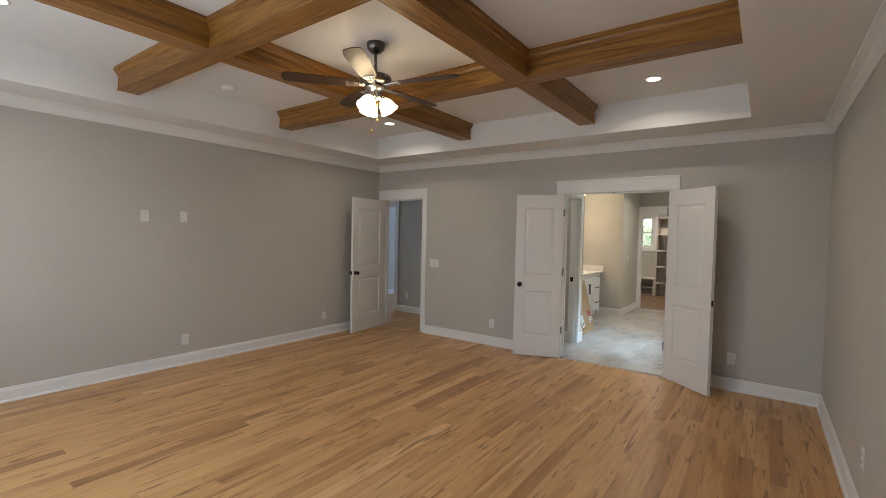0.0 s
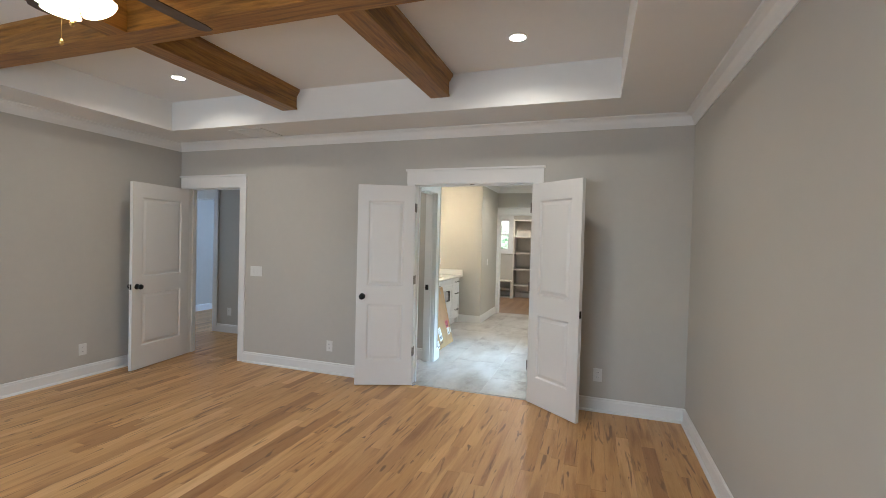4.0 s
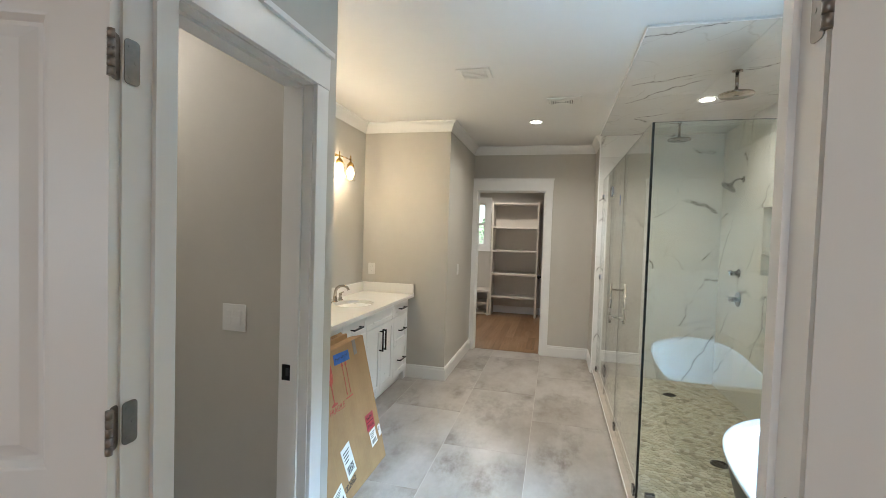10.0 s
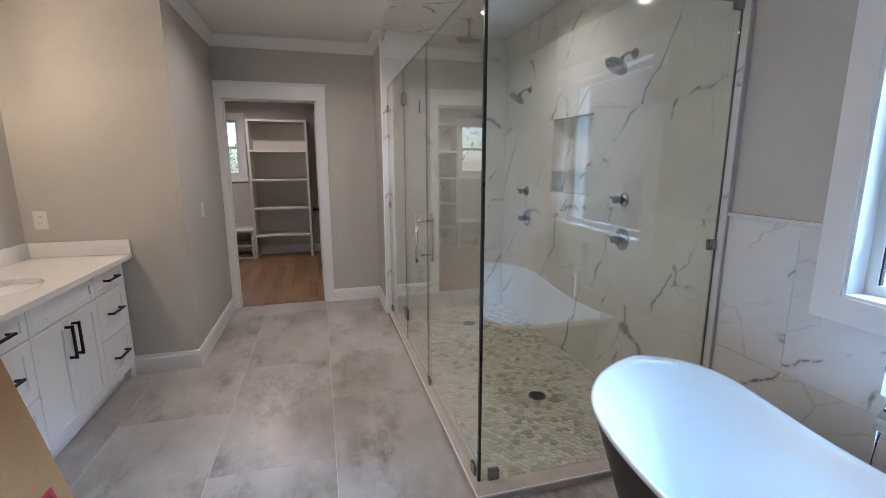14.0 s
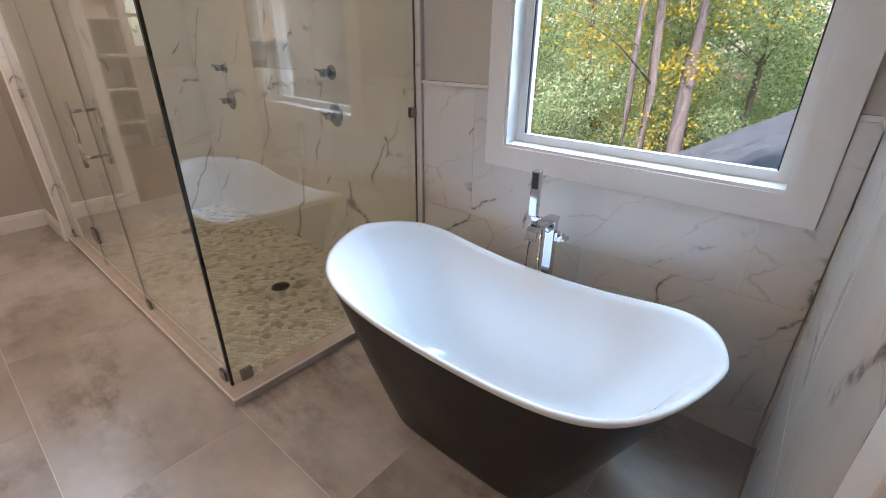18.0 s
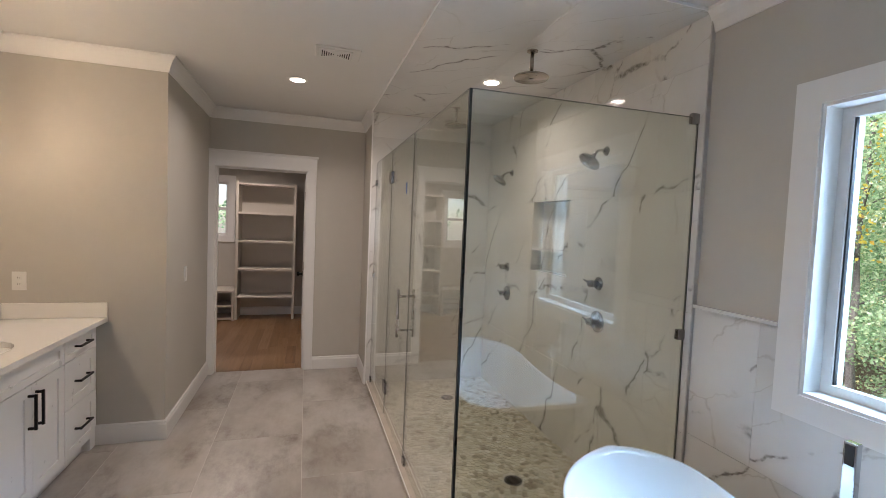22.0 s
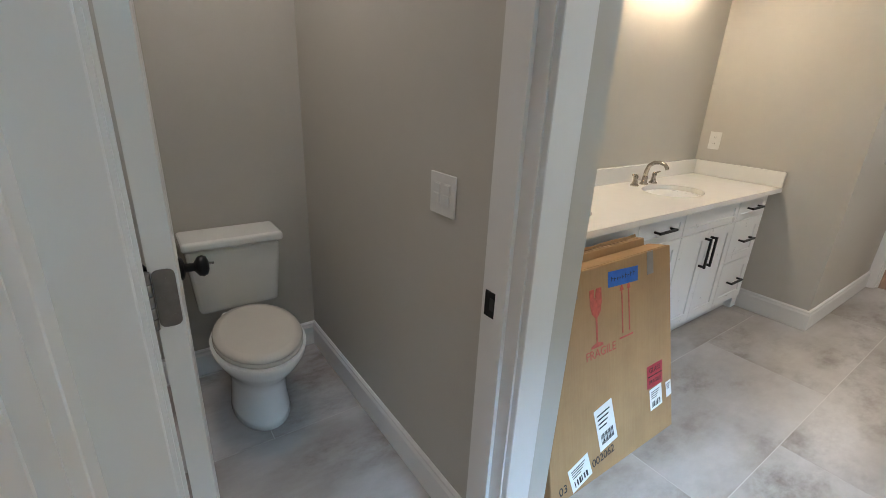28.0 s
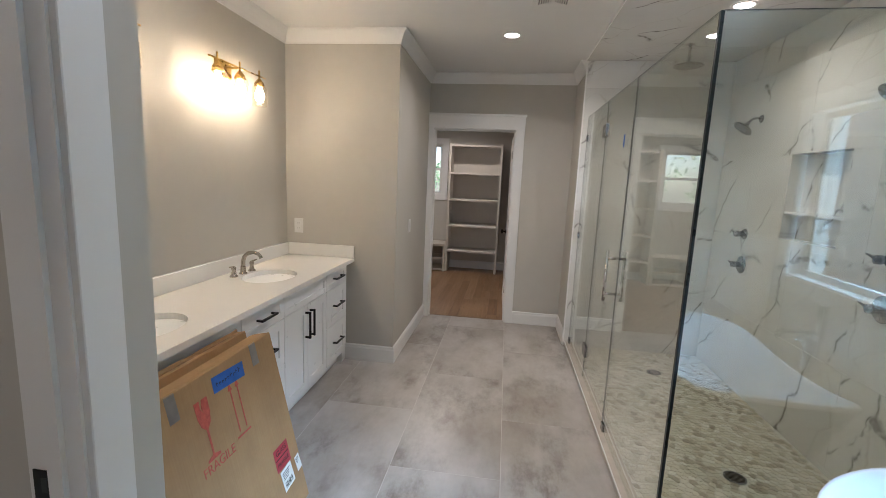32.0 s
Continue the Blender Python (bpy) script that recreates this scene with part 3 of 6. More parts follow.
D_SINGLE, D_DOUBLE, D_CLOSET, D_WC = (-5.045, -4.19), (-1.960, -0.735), (-2.095, -1.215), (5.682, 6.365)
wall("wall_bedroom_north", "y", YN, YB, XW - 0.12, 0.75, [(*D_SINGLE, -0.05, 2.075), (*D_DOUBLE, -0.05, 2.075)], label="greige painted wall with a single and a double doorway")
wall("wall_bedroom_west", "x", XW - 0.12, XW, YS - 0.12, YN, label="long blank greige painted wall")
wall("wall_bedroom_east", "x", XE, 0.75, YS - 0.12, YN)
wall("wall_bedroom_south", "y", YS - 0.12, YS, XW, XE, [(-2.35, -1.15, 0.7, 2.2), (-4.15, -2.95, 0.7, 2.2)], label="greige painted wall with two windows")
wall("wall_bath_east", "x", XB, 0.75, YB, 10.6, [(5.77, 6.83, 0.985, 2.065), (8.42, 8.97, 1.225, 1.80)], label="greige painted bathroom wall with a picture window")
wall("wall_shower_end", "y", 9.93, YC, -0.65, XB, label="greige painted wall block closing the shower")
wall("wall_closet", "y", YC, YC + 0.12, XV - 0.12, 0.75, [(*D_CLOSET, -0.05, 2.075)], label="greige painted wall with the closet doorway")
wall("wall_chase", "x", -2.26, -2.14, YV + 0.12, YC, label="greige painted wall beside the closet doorway")
wall("wall_vanity_end", "y", YV, YV + 0.12, XV, -2.14, label="cream-lit painted wall at the end of the vanity")
wall("wall_vanity", "x", XV - 0.12, XV, 6.535, YV + 0.12, label="greige painted wall behind the vanity")
wall("wall_wc_partition", "y", 6.42, 6.535, -3.73, -2.035, label="greige painted partition between toilet and vanity")
wall("wall_wc_front", "x", -2.15, -2.035, YB, 6.42, [(*D_WC, -0.05, 2.075)], label="greige painted wall with the toilet doorway")
wall("wall_wc_west", "x", -3.73, -3.61, YB, 6.42, label="greige painted wall behind the toilet")
wall("wall_hall_north", "y", 6.65, 6.77, -7.6, -3.88, [(-6.64, -5.80, -0.05, 2.075)], label="greige painted hallway wall with a doorway")
wall("wall_hall_east", "x", -4.0, -3.88, YB, 6.65)
wall("wall_hall_west", "x", -7.62, -7.5, YB - 0.12, 6.65)
wall("wall_hall_south", "y", YB - 0.12, YB, -7.5, XW - 0.12)
wall("wall_far_room_west", "x", -7.62, -7.5, 6.77, 9.6)
wall("wall_far_room_east", "x", -4.0, -3.88, 6.77, 9.6)
wall("wall_far_room_north", "y", 9.6, 9.72, -7.62, -3.88, [(-5.6, -4.4, 0.9, 2.1)])
wall("wall_closet_north", "y", 13.40, 13.52, -3.52, 0.0, [(-3.12, -2.40, 1.27, 2.13)], label="greige painted closet wall with a small window")
wall("wall_closet_west", "x", -3.52, -3.40, YC + 0.12, 13.40)
wall("wall_closet_east", "x", -0.12, 0.0, YC + 0.12, 13.40)

# exterior cladding outside the bath and bedroom
bm = B()
wall_mesh(bm, "x", 0.75, 0.79, YS - 0.12, 10.6, -3.2, 3.0, [(5.77, 6.83, 0.985, 2.065)])
structure("wall_exterior", bm, "trim", "pale exterior wall cladding", "wall")

# ceilings
TX0, TX1, TY0, TY1 = -4.62, -0.035, 0.13, 4.905
bm = B()
for q in ((XW, YS, TX0, YN), (TX1, YS, XE, YN), (TX0, YS, TX1, TY0), (TX0, TY1, TX1, YN)):
    box(bm, q[0], q[1], ZC, q[2], q[3], 3.0)
box(bm, TX0 - 0.02, TY0 - 0.02, ZT, TX1 + 0.02, TY1 + 0.02, 2.99)
structure("ceiling_bedroom", bm, "ceiling", "white tray ceiling with a deep recess", "ceiling")
bm = B()
box(bm, -3.70, YB, ZC, XB, YC, 2.72)
structure("ceiling_bath", bm, "ceiling", "flat white bathroom ceiling", "ceiling")
bm = B()
box(bm, -3.40, YC + 0.12, ZC, -0.12, 13.40, 2.72)
structure("ceiling_closet", bm, "ceiling", "flat white closet ceiling", "ceiling")
bm = B()
box(bm, -7.5, YB, ZC, -4.0, 9.6, 2.72)
structure("ceiling_hall", bm, "ceiling", "flat white hallway ceiling", "ceiling")

# ceiling beams
BEAM_P = [(-0.085, 2.735), (-0.085, 2.755), (-0.078, 2.755), (-0.078, 2.865), (-0.09, 2.875), (-0.10, 2.895), (-0.112, 2.905), (-0.112, 2.93)]
BEAM_PROFILE = BEAM_P + [(-o, z) for o, z in reversed(BEAM_P)]


def ceiling_beam(axis, at, lo, hi):
    bm = B()
    loops = []
    for e in (lo, hi):
        loops.append([Vector((e, at + o, z)) if axis == "x" else Vector((at + o, e, z)) for o, z in BEAM_PROFILE])
    rings(bm, loops, True, True, False)
    structure("ceiling_beam", bm, "beam_" + axis, "stained brown pine box beam with a small crown along its top", "beam")


for by in (1.69, 3.32):
    ceiling_beam("x", by, TX0, TX1)
for bx in (-3.068, -1.500):
    for lo, hi in ((TY0, 1.69 - 0.078), (1.69 + 0.078, 3.32 - 0.078), (3.32 + 0.078, TY1)):
        ceiling_beam("y", bx, lo, hi)

# floors
bm = B()
box(bm, XW - 0.1, YS - 0.1, -0.16, XE + 0.1, 5.50, ZF - 0.008)
floor_bed = structure("floor_bedroom", bm, "subfloor", "honey-coloured oak strip floor", "floor")
bm = B()
box(bm, -7.6, 5.50, -0.16, -4.05, 9.7, ZF - 0.008)
floor_hall = structure("floor_hall", bm, "subfloor", "oak strip floor of the hallway", "floor")
bm = B()
box(bm, -3.5, 10.53, -0.16, 0.0, 13.5, -0.008)
floor_closet = structure("floor_closet", bm, "subfloor", "brown oak strip floor of the closet", "floor")
bm = B()
box(bm, -3.85, 5.50, -0.16, 0.70, 10.53, -0.0009)
floor_bath = structure("floor_bath", bm, "grout", "large grey porcelain tile floor", "floor")

# ---- trim ----
BASE = [(0, 0), (0.016, 0), (0.016, 0.104), (0.011, 0.116), (0.011, 0.126), (0.004, 0.134), (0, 0.134)]
BASE_LOW = [(o, ZF + z * 0.92) for o, z in BASE]
CROWN_BATH = [(0, 2.515), (0.007, 2.515), (0.010, 2.528), (0.018, 2.552), (0.031, 2.580), (0.046, 2.600), (0.055, 2.606), (0.058, 2.6185), (0, 2.6185)]
CROWN_BED = [(0, 2.522), (0.008, 2.522), (0.012, 2.534), (0.022, 2.560), (0.042, 2.590), (0.066, 2.603), (0.082, 2.607), (0.086, 2.6185), (0, 2.6185)]


def run(name, profile, path, label, closed=False):
    bm = B()
    sweep(bm, profile, path, closed)
    return structure(name, bm, "trim", label, "trim")


WB = "white painted baseboard along the wall"
SHOE = [(0.0161, ZF), (0.033, ZF), (0.0315, ZF + 0.009), (0.027, ZF + 0.016), (0.0161, ZF + 0.020)]
for path in ([(XE, YS), (XE, YN), (-0.663, YN)], [(-2.047, YN), (-4.118, YN)], [(-5.117, YN), (XW, YN), (XW, YS), (XE, YS)]):
    run("shoe_trim", SHOE, path, "thin white shoe moulding at the foot of the baseboard")
run("baseboard", BASE_LOW, [(XE, YS), (XE, YN), (-0.663, YN)], WB)
run("baseboard", BASE_LOW, [(-2.047, YN), (-4.118, YN)], WB)
run("baseboard", BASE_LOW, [(-5.117, YN), (XW, YN), (XW, YS), (XE, YS)], WB)
run("baseboard", BASE, [(-0.65, 9.94), (-0.65, YC), (-1.145, YC)], WB)
run("baseboard", BASE, [(-2.14, YC), (-2.14, YV), (-2.60, YV)], WB)
run("baseboard", BASE, [(-2.48, 6.535), (-2.035, 6.535), (-2.035, 6.437)], WB)
run("baseboard", BASE, [(-2.15, 6.42), (-3.61, 6.42), (-3.61, YB), (-2.15, YB), (-2.15, 5.625)], WB)
run("baseboard", BASE_LOW, [(-4.0, YB), (-4.0, 6.65), (-5.73, 6.65)], WB)
run("baseboard", BASE_LOW, [(-6.72, 6.65), (-7.5, 6.65), (-7.5, YB), (-5.12, YB)], WB)
run("baseboard", BASE_LOW, [(-4.0, 6.77), (-4.0, 9.6), (-7.5, 9.6), (-7.5, 6.77)], WB)
run("baseboard", BASE, [(-0.12, 10.59), (-0.12, 13.40), (-3.40, 13.40), (-3.40, 10.59)], WB)
WCR = "white painted crown moulding under the ceiling"
run("crown_trim", CROWN_BED, [(XE, YS), (XE, YN), (XW, YN), (XW, YS)], WCR, True)
run("crown_trim", CROWN_BATH, [(-0.65, 9.93), (-0.65, YC), (-2.14, YC), (-2.14, YV), (XV, YV), (XV, 6.535), (-2.035, 6.535), (-2.035, YB), (XB, YB), (XB, 7.33)], WCR)


def door_trim(name, axis, p0, p1, a, b, sides, label):
    """Jamb, stops, side casings, head casing and cap of a doorway whose clear opening runs a to b."""
    top = 2.058
    low = ZF if axis == "y" and p0 < 9 else 0.0
    root = thing(name, label, "door frame", "", "structure")

    def blk(x, lo, hi, y0, y1, z0, z1):
        if axis == "y":
            box(x, lo, y0, z0, hi, y1, z1)
        else:
            box(x, y0, lo, z0, y1, hi, z1)

    for lo, hi, z0, z1 in ((a - 0.018, a, low, top + 0.014), (b, b + 0.018, low, top + 0.014), (a, b, top, top + 0.014)):
        bm = B()
        blk(bm, lo, hi, p0 - 0.002, p1 + 0.002, z0, z1)
        part("jamb", bm, "trim", root)
    mid = p0 + (p1 - p0) * (0.55 if sides != "swap" else 0.4)
    for lo, hi, z0, z1 in ((a, a + (0.005 if axis == "x" else 0.011), low, top), (b - 0.011, b, low, top), (a + 0.011, b - 0.011, top - 0.011, top)):
        bm = B()
        blk(bm, lo, hi, mid, mid + 0.032, z0, z1)
        part("stop", bm, "trim", root)
    faces = ((p0, -1), (p1, 1)) if sides in ("both", "swap") else (((p0, -1),) if sides == "low" else ((p1, 1),))
    for face, s in faces:
        y0, y1 = sorted((face, face + s * 0.018))
        for lo, hi in ((a - 0.094, a - 0.006), (b + 0.006, b + 0.094)):
            bm = B()
            if axis == "y":
                soft_box(bm, lo, y0, low, hi, y1, top + 0.006, 0.002, None, 1)
            else:
                soft_box(bm, y0, lo, 0, y1, hi, top + 0.006, 0.002, None, 1)
            part("side_casing", bm, "trim", root)
        bm = B()
        y0, y1 = sorted((face, face + s * 0.021))
        blk(bm, a - 0.097, b + 0.097, y0, y1, top + 0.006, 2.196)
        part("head_casing", bm, "trim", root)
        bm = B()
        y0, y1 = sorted((face, face + s * 0.036))
        blk(bm, a - 0.108, b + 0.108, y0, y1, 2.196, 2.216)
        part("cap", bm, "trim", root)
    return root


t1 = door_trim("door_trim_1", "y", YN, YB, -1.942, -0.753, "both", "white painted casing round the double doorway")
door_trim("door_trim_2", "y", YN, YB, -5.027, -4.208, "both", "white painted casing round the hall doorway")
t3 = door_trim("door_trim_3", "y", YC, YC + 0.12, -2.077, -1.233, "swap", "white painted casing round the closet doorway")
t4 = door_trim("door_trim_4", "x", -2.15, -2.035, 5.700, 6.347, "swap", "white painted casing round the toilet doorway")
door_trim("door_trim_5", "y", 6.65, 6.77, -6.622, -5.818, "both", "white painted casing round a doorway off the hall")
bm = B()
soft_box(bm, -2.148, 6.3445, 0.880, -2.100, 6.3485, 0.945, 0.001, None, 1)
strike = part("strike_plate", bm, "black", t4, "black strike plate let into the jamb")
bm = B()
box(bm, -2.129, 6.343, 0.90, -2.116, 6.345, 0.93)
part("latch_hole", bm, "slot", t4)


def panel_skin(bm, w, z0, z1, panels, y, s, steps):
    """One face of a leaf at y, looking along s, with sunk panels (x0, x1, low, high); steps are (inset, depth)."""
    xs = sorted({0.0, w, *(p[0] for p in panels), *(p[1] for p in panels)})
    zs = sorted({z0, z1, *(p[2] for p in panels), *(p[3] for p in panels)})
    for i in range(len(xs) - 1):
        for j in range(len(zs) - 1):
            mx, mz = (xs[i] + xs[i + 1]) / 2, (zs[j] + zs[j + 1]) / 2
            if any(p[0] < mx < p[1] and p[2] < mz < p[3] for p in panels):
                continue
            bm.faces.new([bm.verts.new((x, y, z)) for x, z in ((xs[i], zs[j]), (xs[i + 1], zs[j]), (xs[i + 1], zs[j + 1]), (xs[i], zs[j + 1]))])
    for a, b, c, d in panels:
        loops = [[Vector((x, y - s * dep, z)) for x, z in ((a + k, c + k), (b - k, c + k), (b - k, d - k), (a + k, d - k))] for k, dep in ((0, 0), *steps)]
        rings(bm, loops, False, True, False)


DOOR_STEPS = ((0.005, 0.001), (0.016, 0.012), (0.024, 0.012), (0.050, 0.002))


def knob_set(parent, x, z, thick, sides):
    for s, y in ((1, 0.0), (-1, -thick)):
        if s not in sides:
            continue
        bm = B()
        m = Matrix.Translation((x, y, z)) @ Matrix.Rotation(radians(-90 * s), 4, "X")
        lathe(bm, [(0.031, 0), (0.031, 0.004), (0.026, 0.009), (0.012, 0.012), (0.011, 0.032), (0.016, 0.036), (0.026, 0.043), (0.029, 0.053), (0.025, 0.063), (0.012, 0.068), (0.001, 0.069)], 24, m)
        part("knob", bm, "black", parent, "round black door knob")
    bm = B()
    box(bm, x + 0.0605, -thick + 0.006, z - 0.03, x + 0.0633, -0.006, z + 0.03)
    part("latch_plate", bm, "black", parent)


def hinge_plate(bm, y0, y1, z, x0, x1):
    """A thin upright plate across x with its four corners rounded."""
    r, loop = 0.009, []
    for cy, cz, a0 in ((y1 - r, z + 0.045 - r, 0), (y0 + r, z + 0.045 - r, 90), (y0 + r, z - 0.045 + r, 180), (y1 - r, z - 0.045 + r, 270)):
        loop += [(cy + r * math.cos(radians(a0 + q)), cz + r * math.sin(radians(a0 + q))) for q in (0, 30, 60, 90)]
    rings(bm, [[Vector((x, yy, zz)) for yy, zz in loop] for x in (x0, x1)], True, True, False)


def jamb_hinges(trim, y0, y1, x, s):
    for z in (0.34, 1.08, 1.82):
        bm = B()
        hinge_plate(bm, y0, y1, z, x, x + s * 0.002)
        for k, d in ((-0.03, -0.006), (0.0, 0.007), (0.03, -0.006)):
            c = (y0 + y1) / 2 + d
            rod(bm, (x + s * 0.0019, c, z + k), (x + s * 0.0028, c, z + k), 0.0042, 8)
        part("hinge_leaf", bm, "hinge", trim, "satin steel hinge leaf screwed to the jamb")


def door_leaf(name, w, hinge, angle, label, flip=False, sides=(1, -1), gap=0.012):
    """A two-panel door hung at hinge, turned by angle; flip puts the thickness on the other side."""
    h0, h1, th = gap, 2.043, 0.035
    st = 0.105 if w < 0.65 else 0.125
    panels = [(st, w - st, 1.01, 1.885), (st, w - st, 0.245, 0.83)]
    bm = B()
    for y, s in ((0.0, 1), (-th, -1)):
        panel_skin(bm, w, h0, h1, panels, y, s, DOOR_STEPS)
    for quad in (((0, h0), (w, h0)), ((w, h0), (w, h1)), ((w, h1), (0, h1)), ((0, h1), (0, h0))):
        (xa, za), (xb, zb) = quad
        bm.faces.new([bm.verts.new(p) for p in ((xa, 0, za), (xb, 0, zb), (xb, -th, zb), (xa, -th, za))])
    bmesh.ops.remove_doubles(bm, verts=bm.verts[:], dist=1e-5)
    if flip:
        bmesh.ops.translate(bm, verts=bm.verts[:], vec=(0, th, 0))
    ob = structure(name, bm, "door", label, "door")
    ob.matrix_world = pose(*hinge, 0, 0, 0, angle)
    off = th if flip else 0.0
    holder = ob
    knob_set(holder, w - 0.062, 0.905, th, sides)
    for c in list(ob.children):
        c.location = (0, off, 0)
    for z in (0.34, 1.08, 1.82):
        bm = B()
        yk = off if not flip else off - th
        y_bar = 0.004 if not flip else -0.004
        for k in range(5):
            rod(bm, (-0.005, yk + y_bar, z - 0.045 + 0.018 * k + 0.0006), (-0.005, yk + y_bar, z - 0.045 + 0.018 * (k + 1) - 0.0006), 0.0068, 10)
        hinge_plate(bm, off - th + 0.003, off - 0.003, z, -0.0022, -0.0002)
        for k, d in ((-0.03, -0.006), (0.0, 0.007), (0.03, -0.006)):
            rod(bm, (-0.0021, off - th / 2 + d, z + k), (-0.0030, off - th / 2 + d, z + k), 0.0042, 8)
        part("hinge", bm, "hinge", ob, "satin steel hinge with rounded corners")
    return ob


jamb_hinges(t1, 5.486, 5.520, -1.942, 1)
jamb_hinges(t1, 5.486, 5.520, -0.753, -1)
bm = B()
soft_box(bm, -1.375, 5.492, 2.0555, -1.335, 5.520, 2.0585, 0.001, None, 1)
part("catch_plate", bm, "black", t1, "small black catch plate in the head jamb")
door_leaf("door_1", 0.578, (-1.937, 5.452), 202.6, "white two-panel door leaf standing half open", gap=-0.002)
door_leaf("door_2", 0.598, (-0.757, 5.462), -39.5, "white two-panel door leaf standing half open", True, (), -0.002)
door_leaf("door_3", 0.812, (-5.022, 5.462), -81.5, "white two-panel door standing wide open", True, gap=-0.002)
door_leaf("door_4", 0.838, (-1.238, 10.606), 91.5, "white two-panel closet door standing open")
door_leaf("door_5", 0.632, (-2.144, 5.709), 176.5, "white two-panel toilet door standing open")

# ---- windows ----


def window(name, axis, p_in, p_glass, a, b, z0, z1, s, label, hung=False, case_in=True):
    """A window in an opening a to b; s is the way from the room outwards."""
    root = thing(name, label, "window", "", "structure")

    def blk(x, lo, hi, q0, q1, c, d):
        q0, q1 = sorted((q0, q1))
        if axis == "x":
            box(x, q0, lo, c, q1, hi, d)
        else:
            box(x, lo, q0, c, hi, q1, d)

    if case_in:
        w = 0.092
        for nm, lo, hi, c, d in (("side_casing", a - w, a, z0 - w, z1 + w), ("side_casing", b, b + w, z0 - w, z1 + w), ("head_casing", a, b, z1, z1 + w), ("apron", a, b, z0 - w, z0)):
            bm = B()
            blk(bm, lo, hi, p_in - s * 0.022, p_in + s * 0.001, c, d)
            part(nm, bm, "trim", root)
    for lo, hi, c, d in ((a, a + 0.012, z0, z1), (b - 0.012, b, z0, z1), (a + 0.012, b - 0.012, z0, z0 + 0.012), (a + 0.012, b - 0.012, z1 - 0.012, z1)):
        bm = B()
        blk(bm, lo, hi, p_in - s * 0.012, p_glass + s * 0.05, c, d)
        part("window_jamb", bm, "trim", root)
    spans = [(z0 + 0.012, z1 - 0.012, 0.0)] if not hung else [(z0 + 0.012, (z0 + z1) / 2 + 0.015, 0.0), ((z0 + z1) / 2 - 0.015, z1 - 0.012, 0.022)]
    fw = 0.036
    for c, d, off in spans:
        g = p_glass + s * off
        sash = None
        for lo, hi, e, f in ((a + 0.012, a + 0.012 + fw, c, d), (b - 0.012 - fw, b - 0.012, c, d), (a + 0.012 + fw, b - 0.012 - fw, c, c + fw), (a + 0.012 + fw, b - 0.012 - fw, d - fw, d)):
            bm = B()
            blk(bm, lo, hi, g - 0.016, g + 0.016, e, f)
            part("window_frame", bm, "plastic", root, "white vinyl sash")
        bm = B()
        for lo, hi, e, f in ((a + 0.012 + fw, a + 0.017 + fw, c + fw, d - fw), (b - 0.017 - fw, b - 0.012 - fw, c + fw, d - fw)):
            blk(bm, lo, hi, g - 0.008, g + 0.008, e, f)
        part("glazing_seal", bm, "slot", root, "thin dark glazing seal")
        bm = B()
        blk(bm, a + 0.017 + fw, b - 0.017 - fw, g - 0.003, g + 0.003, c + fw, d - fw)
        pane = part("pane", bm, "pane", root, "clear window pane")
        pane.visible_shadow = False
    return root


window("window_1", "x", XB, 0.66, 5.77, 6.83, 0.985, 2.065, 1, "white-framed picture window over the bathtub")
window("window_2", "y", 13.40, 13.45, -3.12, -2.40, 1.27, 2.13, 1, "small white double-hung closet window", True)
window("window_3", "y", YS, YS - 0.06, -2.35, -1.15, 0.7, 2.2, -1, "white double-hung bedroom window", True)
window("window_4", "y", YS, YS - 0.06, -4.15, -2.95, 0.7, 2.2, -1, "white double-hung bedroom window", True)
window("window_5", "y", 9.6, 9.66, -5.6, -4.4, 0.9, 2.1, 1, "white window of the far room", True)

# ---- marble, tile and glass of the bath ----


def less(rect, holes):
    """The rectangles that are left of one when holes are cut out."""
    out = [rect]
    for h in holes:
        nxt = []
        for a, b, c, d in out:
            if h[1] <= a or h[0] >= b or h[3] <= c or h[2] >= d:
                nxt.append((a, b, c, d))
                continue
            if h[0] > a:
                nxt.append((a, h[0], c, d))
            if h[1] < b:
                nxt.append((h[1], b, c, d))
            lo, hi = max(a, h[0]), min(b, h[1])
            if h[2] > c:
                nxt.append((lo, hi, c, h[2]))
            if h[3] < d:
                nxt.append((lo, hi, h[3], d))
        out = nxt
    return out


def marble_face(name, axis, face, depth, a0, a1, z0, z1, holes, label, step=1.19, rise=0.595, start=0.0):
    """Large marble slabs on a wall; face is the finished plane, depth the way back to the wall."""
    bm = B()
    if axis == "x":
        box(bm, face + depth * 0.35, a0, z0, face + depth, a1, z1) if not holes else [box(bm, face + depth * 0.35, q[0], q[2], face + depth, q[1], q[3]) for q in less((a0, a1, z0, z1), holes)]
    else:
        [box(bm, q[0], face + depth * 0.35, q[2], q[1], face + depth, q[3]) for q in less((a0, a1, z0, z1), holes)]
    root = structure(name, bm, "grout", label, "wall tiling")
    j = 0
    z = z0
    while z < z1 - 0.02:
        za, zb = z, min(z + rise, z1)
        a = a0 + start - (step / 2 if j % 2 else 0)
        while a < a1:
            lo, hi = max(a, a0), min(a + step, a1)
            if hi - lo > 0.01:
                bm = B()
                for q in less((lo + 0.0008, hi - 0.0008, za + 0.0008, zb - 0.0008), holes):
                    if axis == "x":
                        box(bm, face, q[0], q[2], face + depth * 0.4, q[1], q[3])
                    else:
                        box(bm, q[0], face, q[2], q[1], face + depth * 0.4, q[3])
                if len(bm.verts):
                    part("marble_slab", bm, "marble" if axis == "x" else "marble_end", root)
                else:
                    bm.free()
            a += step
        z += rise
        j += 1
    return root


